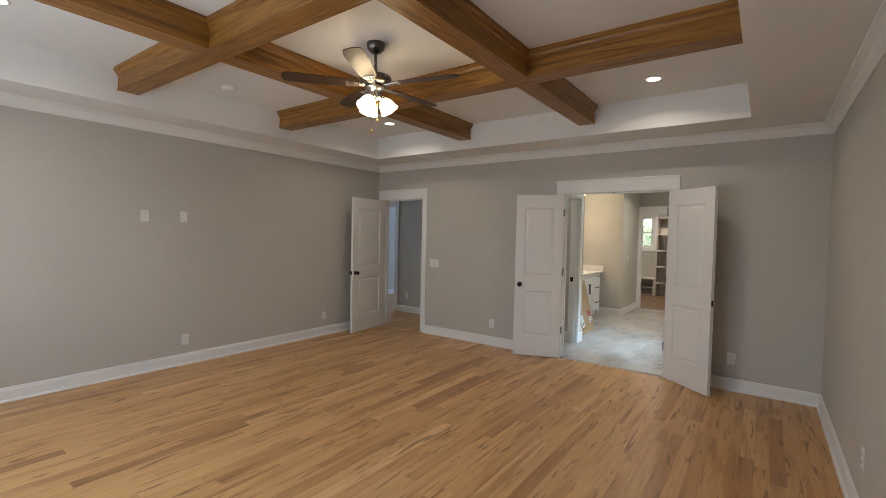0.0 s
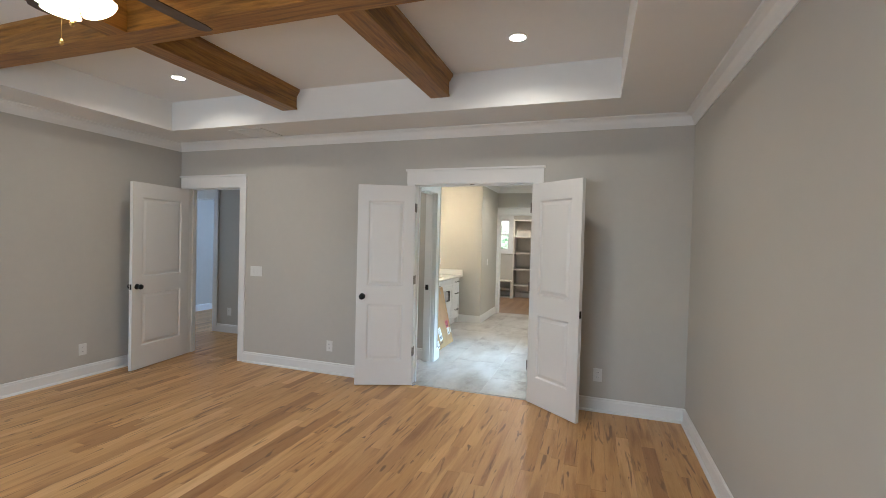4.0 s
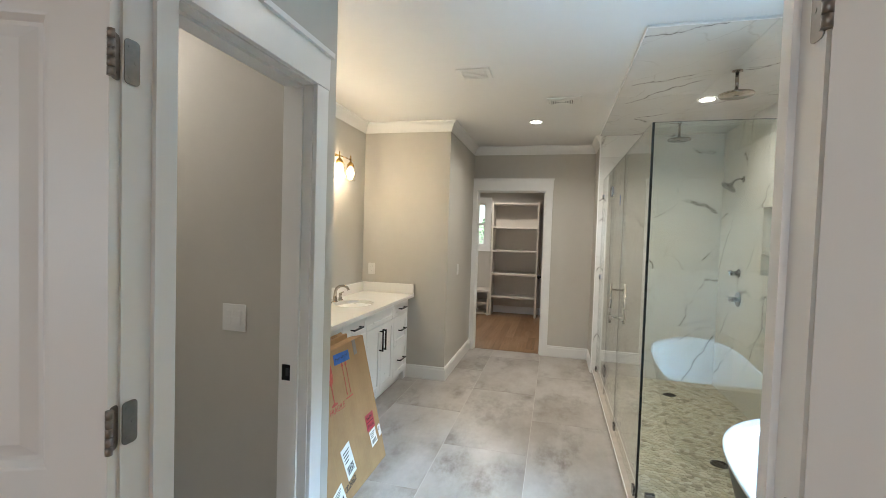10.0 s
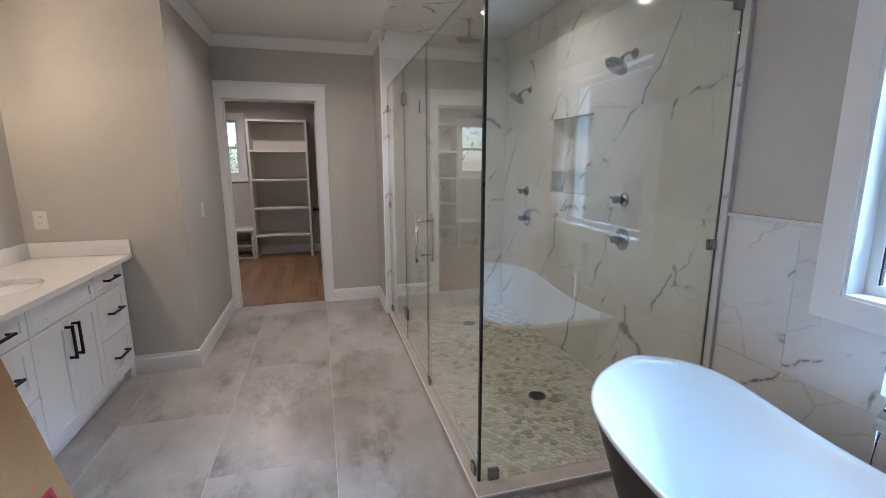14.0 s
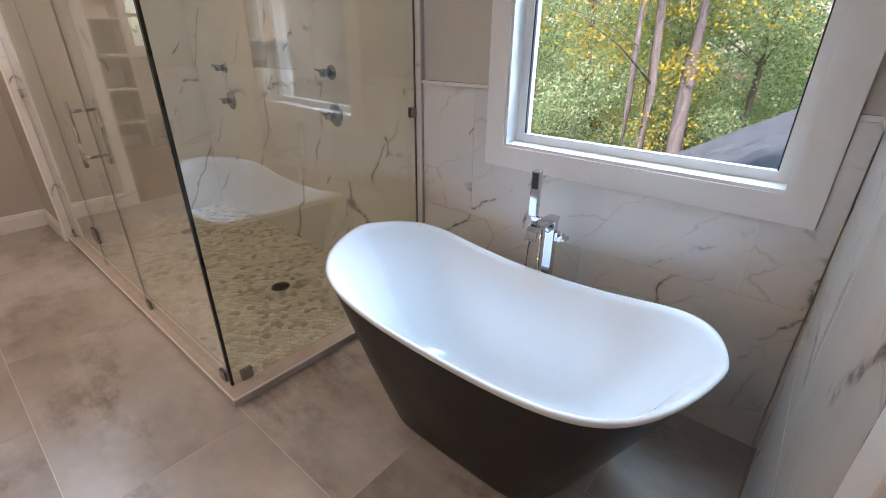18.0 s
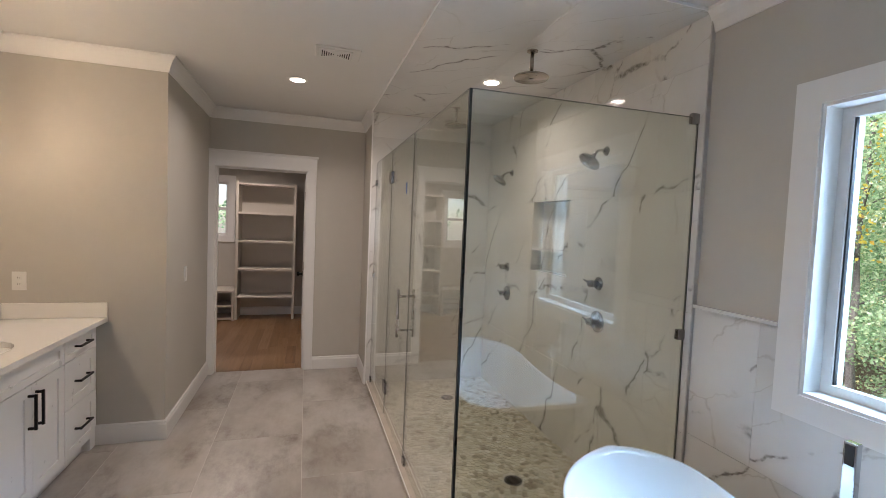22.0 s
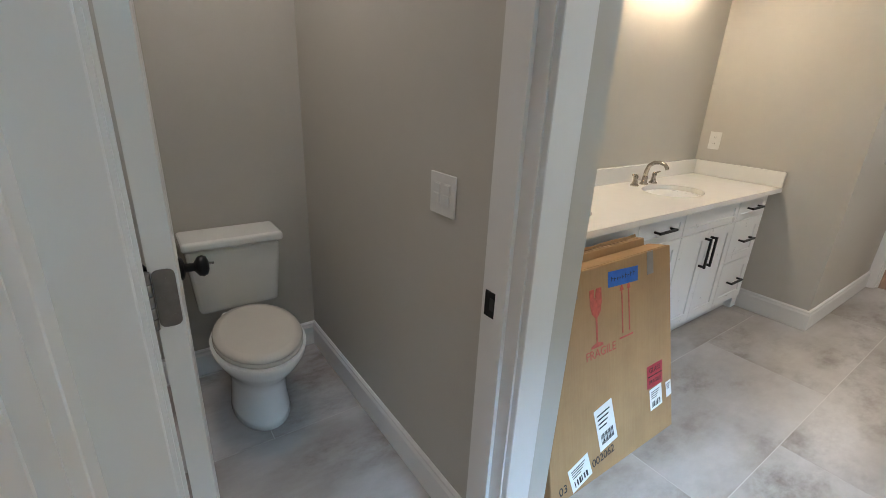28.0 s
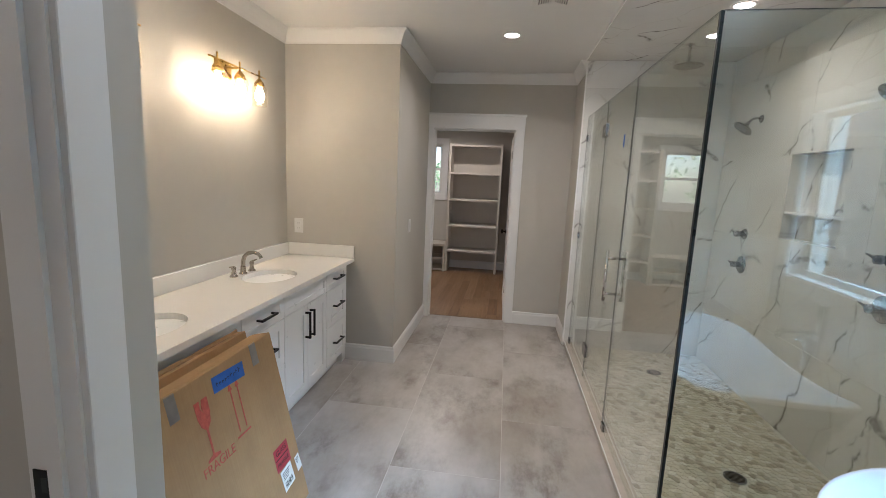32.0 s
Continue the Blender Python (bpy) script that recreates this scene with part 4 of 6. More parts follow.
NICHE = (8.42, 8.97, 1.225, 1.80)
marble_face("wall_tiling_shower", "x", 0.558, 0.012, 7.33, 9.93, 0.0, 2.617, [NICHE], "white veined marble slabs on the shower wall", 1.19, 0.595, -0.3)
marble_face("wall_tiling_shower_end", "y", 9.918, 0.012, -0.645, 0.558, 0.0, 2.617, [], "white veined marble slabs on the shower end wall")
WCASE = (5.675, 6.925, 0.89, 1.3)
marble_face("wall_tiling_window", "x", 0.560, 0.010, 5.617, 7.323, 0.0, 1.222, [WCASE], "white veined marble wainscot under the window", 1.19, 0.61, -0.4)
marble_face("wall_tiling_south", "y", 5.615, -0.010, -0.655, 0.560, 0.0, 1.222, [], "white veined marble wainscot beside the doorway", 1.19, 0.61)
bm = B()
box(bm, 0.548, 6.925, 1.222, 0.57, 7.322, 1.238)
box(bm, 0.548, 5.617, 1.222, 0.57, 5.675, 1.238)
box(bm, -0.655, 5.605, 1.222, 0.548, 5.627, 1.238)
structure("trim_wainscot", bm, "marble", "thin marble pencil trim capping the wainscot", "trim")
bm = B()
box(bm, 0.5465, 7.3235, 0.04, 0.5695, 7.3295, 2.60)
structure("trim_metal", bm, "aluminium", "thin metal edge strip beside the marble", "trim")
bm = B()
box(bm, -0.658, 9.916, 0.0, -0.6455, 9.93, 2.617)
structure("trim_shower_edge", bm, "trim", "thin pale edge strip at the shower end", "trim")
# niche box
bm = B()
y0, y1, z0, z1 = NICHE
box(bm, 0.655, y0, z0, 0.665, y1, z1)
box(bm, 0.560, y0, z0, 0.655, y0 + 0.01, z1)
box(bm, 0.560, y1 - 0.01, z0, 0.655, y1, z1)
box(bm, 0.560, y0 + 0.01, z0, 0.655, y1 - 0.01, z0 + 0.01)
box(bm, 0.560, y0 + 0.01, z1 - 0.01, 0.655, y1 - 0.01, z1)
box(bm, 0.566, y0 + 0.01, 1.400, 0.655, y1 - 0.01, 1.416)
structure("wall_niche", bm, "marble", "marble-lined shower niche with one shelf", "niche")
# marble ceiling of the shower
bm = B()
for ya, yb in ((7.33, 8.52), (8.52, 9.71), (9.71, 9.92)):
    for xa, xb in ((-0.66, -0.06), (-0.06, 0.56)):
        box(bm, xa + 0.001, ya + 0.001, 2.610, xb - 0.001, yb - 0.001, 2.6165)
structure("ceiling_shower", bm, "marble_flat", "white veined marble slabs on the shower ceiling", "ceiling")
bm = B()
box(bm, -0.668, 7.322, 2.606, -0.661, 9.917, 2.6185)
box(bm, -0.661, 7.322, 2.606, 0.56, 7.329, 2.6185)
structure("trim_shower_ceiling", bm, "trim", "thin white edge strip round the shower ceiling", "trim")
# shower kerb
CURB = [(-0.040, 0.0), (-0.040, 0.032), (-0.034, 0.036), (0.046, 0.036), (0.050, 0.032), (0.050, 0.0)]
bm = B()
sweep(bm, CURB, [(-0.600, 9.917), (-0.600, 7.352), (0.558, 7.352)])
structure("shower_kerb", bm, "kerbtile", "low tan tiled shower kerb", "kerb")
bm = B()
sweep(bm, [(-0.042, 0.030), (-0.042, 0.0385), (-0.036, 0.0385), (-0.036, 0.0365), (-0.0405, 0.0365), (-0.0405, 0.030)], [(-0.600, 9.917), (-0.600, 7.352), (0.558, 7.352)])
structure("trim_kerb", bm, "trim", "thin pale edge strip along the shower kerb", "trim")

# glass enclosure
enclosure = thing("shower_enclosure", "frameless clear glass shower enclosure with a hinged door", "shower enclosure")
GZ0, GZ1 = 0.046, 2.13
RETURN = pose(0, 7.391, 0, 0, 0, -1.4)  # the end pane stands a touch off square
PANELS = (("fixed_panel", 7.416, 8.378), ("glass_door", 8.386, 9.112), ("hinge_panel", 9.118, 9.912))
made = {}
for nm, ya, yb in PANELS:
    bm = B()
    box(bm, -0.605, ya, GZ0 - (0.006 if nm != "glass_door" else -0.008), -0.595, yb, GZ1)
    made[nm] = part(nm, bm, "glass", enclosure, "clear glass pane")
    made[nm].visible_shadow = False
bm = B()
box(bm, -0.594, -0.005, GZ0 - 0.006, 0.552, 0.005, GZ1, RETURN)
made["return"] = part("return_panel", bm, "glass", enclosure, "clear glass pane")
made["return"].visible_shadow = False
bm = B()
box(bm, -0.606, 7.400, 0.040, -0.5945, 7.4155, GZ1 + 0.001)
part("corner_seal", bm, "glassedge", enclosure, "dark corner seam")
for x0, y0, x1, y1 in ((-0.605, 7.416, -0.595, 8.378), (-0.605, 8.386, -0.595, 9.112), (-0.605, 9.118, -0.595, 9.912), (-0.594, -0.005, 0.552, 0.005)):
    bm = B()
    box(bm, x0, y0, GZ1 + 0.0003, x1, y1, GZ1 + 0.0025, RETURN if y0 < 0 else None)
    part("polished_edge", bm, "clearseal", enclosure, "dark green polished glass edge")
for yy in (8.379, 9.1125):
    bm = B()
    box(bm, -0.604, yy, 0.05, -0.596, yy + (0.0065 if yy < 9 else 0.005), GZ1)
    part("door_seal", bm, "clearseal", enclosure)
for q in ((-0.604, 9.9122, 0.04, -0.596, 9.9175, GZ1), (0.5522, 7.3735, 0.04, 0.5575, 7.3815, GZ1)):
    bm = B()
    box(bm, *q)
    part("wall_seal", bm, "clearseal", enclosure)
for x0, y0, x1, y1, z in ((-0.612, 7.445, -0.588, 7.495, 0.0365), (-0.555, 7.395, -0.505, 7.419, 0.0365), (-0.612, 8.325, -0.588, 8.372, 0.0365), (-0.612, 9.860, -0.588, 9.910, 0.0365),
                          (-0.612, 9.868, -0.588, 9.9165, 1.05), (-0.612, 9.868, -0.588, 9.9165, 1.92), (0.515, 7.366, 0.5565, 7.390, 1.055), (0.515, 7.366, 0.5565, 7.390, 2.10)):
    bm = B()
    soft_box(bm, x0, y0, z, x1, y1, z + 0.05, 0.002)
    part("glass_clip", bm, "gunmetal", enclosure, "square brushed metal clip")
for z in (0.22, 1.88):
    bm = B()
    soft_box(bm, -0.614, 9.062, z, -0.586, 9.168, z + 0.09, 0.003)
    rod(bm, (-0.600, 9.115, z - 0.002), (-0.600, 9.115, z + 0.092), 0.009)
    part("glass_hinge", bm, "gunmetal", made["glass_door"], "brushed metal glass hinge")
for s in (-1, 1):
    bm = B()
    xx = -0.600 + s * 0.055
    tube(bm, [(-0.600 + s * 0.005, 8.452, 0.88), (xx, 8.452, 0.88)], 0.008)
    tube(bm, [(-0.600 + s * 0.005, 8.452, 1.10), (xx, 8.452, 1.10)], 0.008)
    rod(bm, (xx, 8.452, 0.835), (xx, 8.452, 1.145), 0.0095)
    part("pull_handle", bm, "nickel", made["glass_door"], "round nickel ladder pull")
bm = B()
box(bm, -0.6065, 8.53, 1.765, -0.6055, 8.555, 1.84)
part("tape_mark", bm, "bluetape", made["glass_door"], "scrap of blue masking tape")

# ---- bedroom things ----


def ceiling_fan(x, y, top):
    fan = thing("ceiling_fan", "bronze ceiling fan with dark blades and three lit frosted shades", "ceiling fan", m=pose(x, y, 0))
    bm = B()
    lathe(bm, [(0.066, top), (0.068, top - 0.012), (0.062, top - 0.045), (0.040, top - 0.068), (0.018, top - 0.075)], 28)
    part("canopy", bm, "pewter", fan)
    bm = B()
    rod(bm, (0, 0, top - 0.07), (0, 0, top - 0.185), 0.0115, 14)
    part("downrod", bm, "pewter", fan)
    z = top - 0.215
    bm = B()
    rod(bm, (0, 0, z + 0.05), (0, 0, z), 0.0115, 14)
    lathe(bm, [(0.022, z + 0.004), (0.034, z - 0.002), (0.075, z - 0.016), (0.118, z - 0.034), (0.124, z - 0.058), (0.118, z - 0.078), (0.085, z - 0.092), (0.060, z - 0.098)], 36)
    part("motor_housing", bm, "pewter", fan, "dark bronze motor housing")
    bm = B()
    lathe(bm, [(0.060, z - 0.098), (0.072, z - 0.104), (0.072, z - 0.122), (0.050, z - 0.132), (0.040, z - 0.165), (0.052, z - 0.178), (0.046, z - 0.196), (0.018, z - 0.205)], 30)
    hub = part("light_hub", bm, "nickel", fan)
    for i in range(5):
        a = radians(14 + 72 * i)
        m = Matrix.Rotation(a, 4, "Z") @ Matrix.Translation((0, 0, z - 0.094)) @ Matrix.Rotation(radians(9), 4, "X")
        bm = B()
        outline = [(0.16, -0.045), (0.22, -0.058), (0.45, -0.066), (0.60, -0.068), (0.650, -0.055), (0.666, -0.02), (0.666, 0.02), (0.650, 0.055), (0.60, 0.068), (0.45, 0.066), (0.22, 0.058), (0.16, 0.045)]
        rings(bm, [[m @ Vector((px, py, zz)) for px, py in outline] for zz in (-0.003, 0.003)], True, True, False)
        part("blade", bm, "blade", fan, "dark walnut blade")
        bm = B()
        rings(bm, [[m @ Vector(p) for p in ((0.08, -0.020, zz), (0.15, -0.030, zz), (0.215, -0.040, zz), (0.215, 0.040, zz), (0.15, 0.030, zz), (0.08, 0.020, zz))] for zz in (-0.010, -0.0035)], True, True, False)
        part("blade_iron", bm, "nickel", fan)
    for i in range(3):
        a = radians(40 + 120 * i)
        m = Matrix.Rotation(a, 4, "Z") @ Matrix.Translation((0.046, 0, z - 0.176)) @ Matrix.Rotation(radians(148), 4, "Y")
        bm = B()
        lathe(bm, [(0.016, 0.0), (0.022, 0.012), (0.022, 0.03)], 18, m)
        part("socket", bm, "nickel", hub)
        bm = B()
        lathe(bm, [(0.022, 0.026), (0.038, 0.040), (0.052, 0.066), (0.060, 0.098), (0.071, 0.124), (0.061, 0.128), (0.03, 0.122), (0.001, 0.120)], 24, m)
        part("shade", bm, "fanshade", hub, "lit frosted glass bell shade")
    for dx, ln in ((0.03, 0.17), (-0.035, 0.24)):
        bm = B()
        rod(bm, (dx, 0.0, z - 0.175), (dx, 0.0, z - 0.175 - ln), 0.0016, 6)
        lathe(bm, [(0.002, 0), (0.008, -0.01), (0.009, -0.022), (0.003, -0.030)], 10, Matrix.Translation((dx, 0, z - 0.175 - ln)))
        part("pull_chain", bm, "brass", fan, "thin pull chain with a small knob")
    return fan


ceiling_fan(-2.30, 2.50, ZT)


def recessed_light(x, y, z, watts, group):
    root = thing("recessed_light", "small round lit recessed ceiling light", "ceiling light", group, m=pose(x, y, z))
    bm = B()
    loops = [circle(0.072, 0, 32), circle(0.070, -0.004, 32), circle(0.056, -0.005, 32), circle(0.052, -0.002, 32)]
    rings(bm, loops, False, False)
    part("trim_ring", bm, "plastic", root, "white trim ring")
    bm = B()
    lathe(bm, [(0.054, -0.0005), (0.054, -0.0025)], 32)
    part("lens", bm, "led", root, "glowing lens")
    area_lamp("recessed_lamp", (x, y, z - 0.008), (x, y, z - 1), 0.10, 0.10, watts, CAN, "DISK", 150)
    return root


for x, y in ((-0.745, 4.373), (-3.868, 4.345), (-3.868, 0.72), (-0.745, 0.72)):
    recessed_light(x, y, ZT, 2.1, "bedroom ceiling lights")
recessed_light(-1.319, 9.262, ZC, 4.6, "bathroom ceiling lights")
recessed_light(-1.324, 6.776, ZC, 1.8, "bathroom ceiling lights")
recessed_light(0.02, 8.684, 2.609, 3.2, "bathroom ceiling lights")
# no fitting is known here; this one is added to brighten the toilet room
recessed_light(-2.95, 6.01, ZC, 2.1, "toilet room ceiling light")
recessed_light(-2.10, 12.20, ZC, 8.0, "closet ceiling light")


def plate(name, axis, face, s, a, z, w, h, label, kind):
    """A wall plate on a face; s points into the room. kind: outlet, switch with its count, or blank."""
    root = thing(name, label, name.replace("_", " "))

    def blk(bm, a0, a1, d0, d1, z0, z1, r=0.0):
        q0, q1 = sorted((face + s * d0, face + s * d1))
        args = (q0, a0, z0, q1, a1, z1) if axis == "x" else (a0, q0, z0, a1, q1, z1)
        if r:
            soft_box(bm, *args, r, None, 1)
        else:
            box(bm, *args)

    bm = B()
    blk(bm, a - w / 2, a + w / 2, 0.0, 0.006, z - h / 2, z + h / 2, 0.002)
    part("cover_plate", bm, "plastic", root)
    if kind == "outlet":
        for dz in (-0.021, 0.021):
            bm = B()
            blk(bm, a - 0.016, a + 0.016, 0.006, 0.0085, z + dz - 0.014, z + dz + 0.014, 0.001)
            sock = part("socket", bm, "plastic", root)
            for da in (-0.006, 0.006):
                bm = B()
                blk(bm, a + da - 0.001, a + da + 0.001, 0.0083, 0.009, z + dz - 0.004, z + dz + 0.006)
                part("slot", bm, "slot", sock)
    elif kind != "blank":
        n = int(kind)
        for i in range(n):
            c = a + (i - (n - 1) / 2) * 0.046
            bm = B()
            blk(bm, c - 0.0165, c + 0.0165, 0.006, 0.0075, z - 0.033, z + 0.033, 0.0006)
            rocker = part("rocker_frame", bm, "plastic", root)
            bm = B()
            blk(bm, c - 0.0135, c + 0.0135, 0.0073, 0.011, z - 0.030, z + 0.002, 0.001)
            blk(bm, c - 0.0135, c + 0.0135, 0.0073, 0.009, z + 0.003, z + 0.030, 0.001)
            part("rocker", bm, "plastic", rocker)
    return root


plate("wall_outlet", "y", YN, -1, -2.935, 0.292, 0.075, 0.118, "white duplex outlet low on the greige wall", "outlet")
plate("wall_outlet", "y", YN, -1, -0.128, 0.315, 0.075, 0.118, "white duplex outlet low on the wall behind the open door", "outlet")
plate("wall_outlet", "x", XW, 1, 2.42, 0.267, 0.075, 0.118, "white duplex outlet low on the long greige wall", "outlet")
plate("wall_outlet", "x", XW, 1, 4.362, 0.276, 0.075, 0.118, "white duplex outlet low on the long greige wall near the door", "outlet")
plate("wall_outlet", "x", XW, 1, 2.017, 1.639, 0.075, 0.118, "white outlet high on the wall for a television", "outlet")
plate("cover_plate", "x", XW, 1, 2.402, 1.647, 0.075, 0.118, "white blank cover plate high on the wall", "blank")
plate("light_switch", "y", YN, -1, -3.955, 1.075, 0.165, 0.118, "white three-gang light switch beside the hall doorway", "3")
plate("wall_outlet", "x", XE, -1, 3.36, 0.355, 0.075, 0.118, "white duplex outlet low on the plain greige wall", "outlet")
plate("wall_outlet", "y", 6.65, -1, -5.49, 0.31, 0.075, 0.118, "white duplex outlet low on the hallway wall", "outlet")
plate("wall_outlet", "y", YV, -1, -2.955, 1.105, 0.075, 0.118, "white outlet above the vanity counter", "outlet")
plate("light_switch", "y", 6.42, -1, -2.435, 1.10, 0.118, 0.118, "white two-gang light switch inside the toilet room", "2")
plate("light_switch", "x", -2.14, 1, 9.62, 1.10, 0.075, 0.118, "white light switch on the narrow wall by the closet", "1")


def ceiling_vent(x0, y0, x1, y1, z, slats, label):
    root = thing("ceiling_vent", label, "vent")
    f = 0.028
    bm = B()
    for q in ((x0, y0, x1, y0 + f), (x0, y1 - f, x1, y1), (x0, y0 + f, x0 + f, y1 - f), (x1 - f, y0 + f, x1, y1 - f)):
        box(bm, q[0], q[1], z - 0.008, q[2], q[3], z)
    part("frame", bm, "plastic", root)
    bm = B()
    box(bm, x0 + f, y0 + f, z - 0.001, x1 - f, y1 - f, z)
    part("backing", bm, "ventback", root)
    for i in range(slats):
        c = (i + 0.5) / slats
        bm = B()
        yy = y0 + f + c * (y1 - y0 - 2 * f)
        w = (y1 - y0 - 2 * f) / slats * 0.30
        soft_box(bm, x0 + f, yy - w, z - 0.0075, x1 - f, yy + w, z - 0.0015, 0.0008, None, 1)
        part("slat", bm, "plastic", root)
    return root


ceiling_vent(-3.955, 5.03, -3.525, 5.37, ZC, 12, "flat white return-air grille in the ceiling border")
ceiling_vent(-1.80, 7.77, -1.57, 7.98, ZC, 6, "white louvred air vent in the bathroom ceiling")


def exhaust_fan(x0, y0, x1, y1, z):
    """A moulded cover with two fans of slots that grow shorter towards its middle."""
    root = thing("exhaust_fan", "white moulded bathroom exhaust fan cover with slots", "vent")
    bm = B()
    soft_box(bm, x0, y0, z - 0.010, x1, y1, z, 0.004, None, 2)
    soft_box(bm, x0 + 0.022, y0 + 0.022, z - 0.016, x1 - 0.050, y1 - 0.022, z - 0.009, 0.005, None, 2)
    part("cover", bm, "plastic", root)
    xm, ym = (x0 + x1) / 2 - 0.014, (y0 + y1) / 2
    for side in (-1, 1):
        for k in range(6):
            xx, h = xm + side * (0.014 + 0.0135 * k), 0.010 + 0.0085 * k
            bm = B()
            box(bm, xx - 0.0030, ym - h, z - 0.0166, xx + 0.0030, ym + h, z - 0.015)
            part("slot", bm, "slot", root)
    return root


exhaust_fan(-1.205, 8.49, -0.93, 8.68, ZC)
bm = B()
lathe(bm, [(0.066, 0), (0.066, -0.012), (0.058, -0.030), (0.030, -0.036), (0.001, -0.036)], 28, pose(-4.25, 2.42, ZT))
alarm = new("smoke_detector", mesh_of("smoke_detector", bm, "plastic"))
tagged(alarm, "round white smoke detector on the tray ceiling", "smoke detector")

bm = B()
rings(bm, [[Vector((x, y + 0.004 * math.sin(x * 300), z)) for y, z in ((0.0, 0.001), (0.022, 0.001), (0.022, 0.002), (0.0, 0.002))] for x in (0.0, 0.012, 0.024, 0.036)], True, True, False)
bmesh.ops.transform(bm, matrix=pose(-1.925, 5.452, ZF + 0.0005, 0, -14, 25), verts=bm.verts[:])
tagged(new("tape_scrap", mesh_of("tape_scrap", bm, "bluetape")), "crumpled scrap of blue masking tape on the floor", "tape")

# ---- vanity ----
VX, VF, VTOP = XV, -2.515, 0.835


def bar_pull(parent, p, along, length):
    """A square black bar handle standing off a front at p; along is y or z."""
    bm = B()
    x, y, z = p
    h = length / 2
    if along == "y":
        soft_box(bm, x + 0.026, y - h, z - 0.006, x + 0.038, y + h, z + 0.006, 0.0015, None, 1)
        for s in (-1, 1):
            box(bm, x, y + s * (h - 0.008) - 0.006, z - 0.005, x + 0.027, y + s * (h - 0.008) + 0.006, z + 0.005)
    else:
        soft_box(bm, x + 0.026, y - 0.006, z - h, x + 0.038, y + 0.006, z + h, 0.0015, None, 1)
        for s in (-1, 1):
            box(bm, x, y - 0.005, z + s * (h - 0.008) - 0.006, x + 0.027, y + 0.005, z + s * (h - 0.008) + 0.006)
    part("bar_pull", bm, "black", parent, "square matte black bar pull")


def front(parent, name, y0, y1, z0, z1, rail=0.055, material="cabinet"):
    """A shaker drawer front or door facing +x."""
    w, h, th = y1 - y0, z1 - z0, 0.019
    r = min(rail, h * 0.3)
    bm = B()
    panel_skin(bm, w, 0, h, [(r, w - r, r, h - r)], 0.0, 1, ((0.0015, 0.007),))
    bm.faces.new([bm.verts.new(p) for p in ((0, -th, 0), (w, -th, 0), (w, -th, h), (0, -th, h))])
    for (xa, za), (xb, zb) in (((0, 0), (w, 0)), ((w, 0), (w, h)), ((w, h), (0, h)), ((0, h), (0, 0))):
        bm.faces.new([bm.verts.new(p) for p in ((xa, 0, za), (xb, 0, zb), (xb, -th, zb), (xa, -th, za))])
    bmesh.ops.remove_doubles(bm, verts=bm.verts[:], dist=1e-5)
    bmesh.ops.transform(bm, matrix=Matrix.Translation((VF, y1, z0)) @ Matrix.Rotation(radians(-90), 4, "Z"), verts=bm.verts[:])
    return part(name, bm, material, parent)


def vanity_unit(y0, y1, drawers):
    what = "white shaker vanity drawer stack with black bar pulls" if drawers else "white shaker vanity sink base with two doors"
    unit = thing("vanity_cabinet", what, "cabinet", "vanity cabinets")
    bm = B()
    box(bm, VX + 0.004, y0 + 0.0005, 0.10, VF - 0.020, y1 - 0.0005, VTOP - 0.0005)
    part("body", bm, "cabinet", unit)
    bm = B()
    box(bm, VX + 0.004, y0 + 0.0005, 0.0005, VF - 0.075, y1 - 0.0005, 0.0995)
    part("toe_kick", bm, "cabinet", unit)
    g = 0.003
    c = (y0 + y1) / 2
    if drawers:
        for z0, z1 in ((0.695, 0.825), (0.415, 0.690), (0.115, 0.410)):
            f = front(unit, "drawer_front", y0 + g, y1 - g, z0, z1)
            bar_pull(f, (VF, c, (z0 + z1) / 2 + 0.005), "y", 0.16)
    else:
        front(unit, "false_front", y0 + g, y1 - g, 0.695, 0.825)
        for a, b, p in ((y0 + g, c - 0.0015, c - 0.032), (c + 0.0015, y1 - g, c + 0.032)):
            f = front(unit, "cabinet_door", a, b, 0.115, 0.690)
            bar_pull(f, (VF, p, 0.56), "z", 0.18)
    return unit


for y0, y1, d in ((6.558, 6.980, True), (6.980, 7.600, False), (7.600, 8.022, True), (8.022, 8.642, False), (8.642, 9.030, True)):
    vanity_unit(y0, y1, d)
bm = B()
box(bm, VX + 0.004, 9.0305, 0.0005, VF - 0.03, YV - 0.001, VTOP - 0.0005)
tagged(new("filler_panel", mesh_of("filler_panel", bm, "cabinet")), "narrow white filler panel between vanity and wall", "panel")

SINKS = ((-2.76, 8.31), (-2.76, 7.27))
top = thing("vanity_counter", "white quartz vanity counter with low backsplash and two sink cut-outs", "counter")


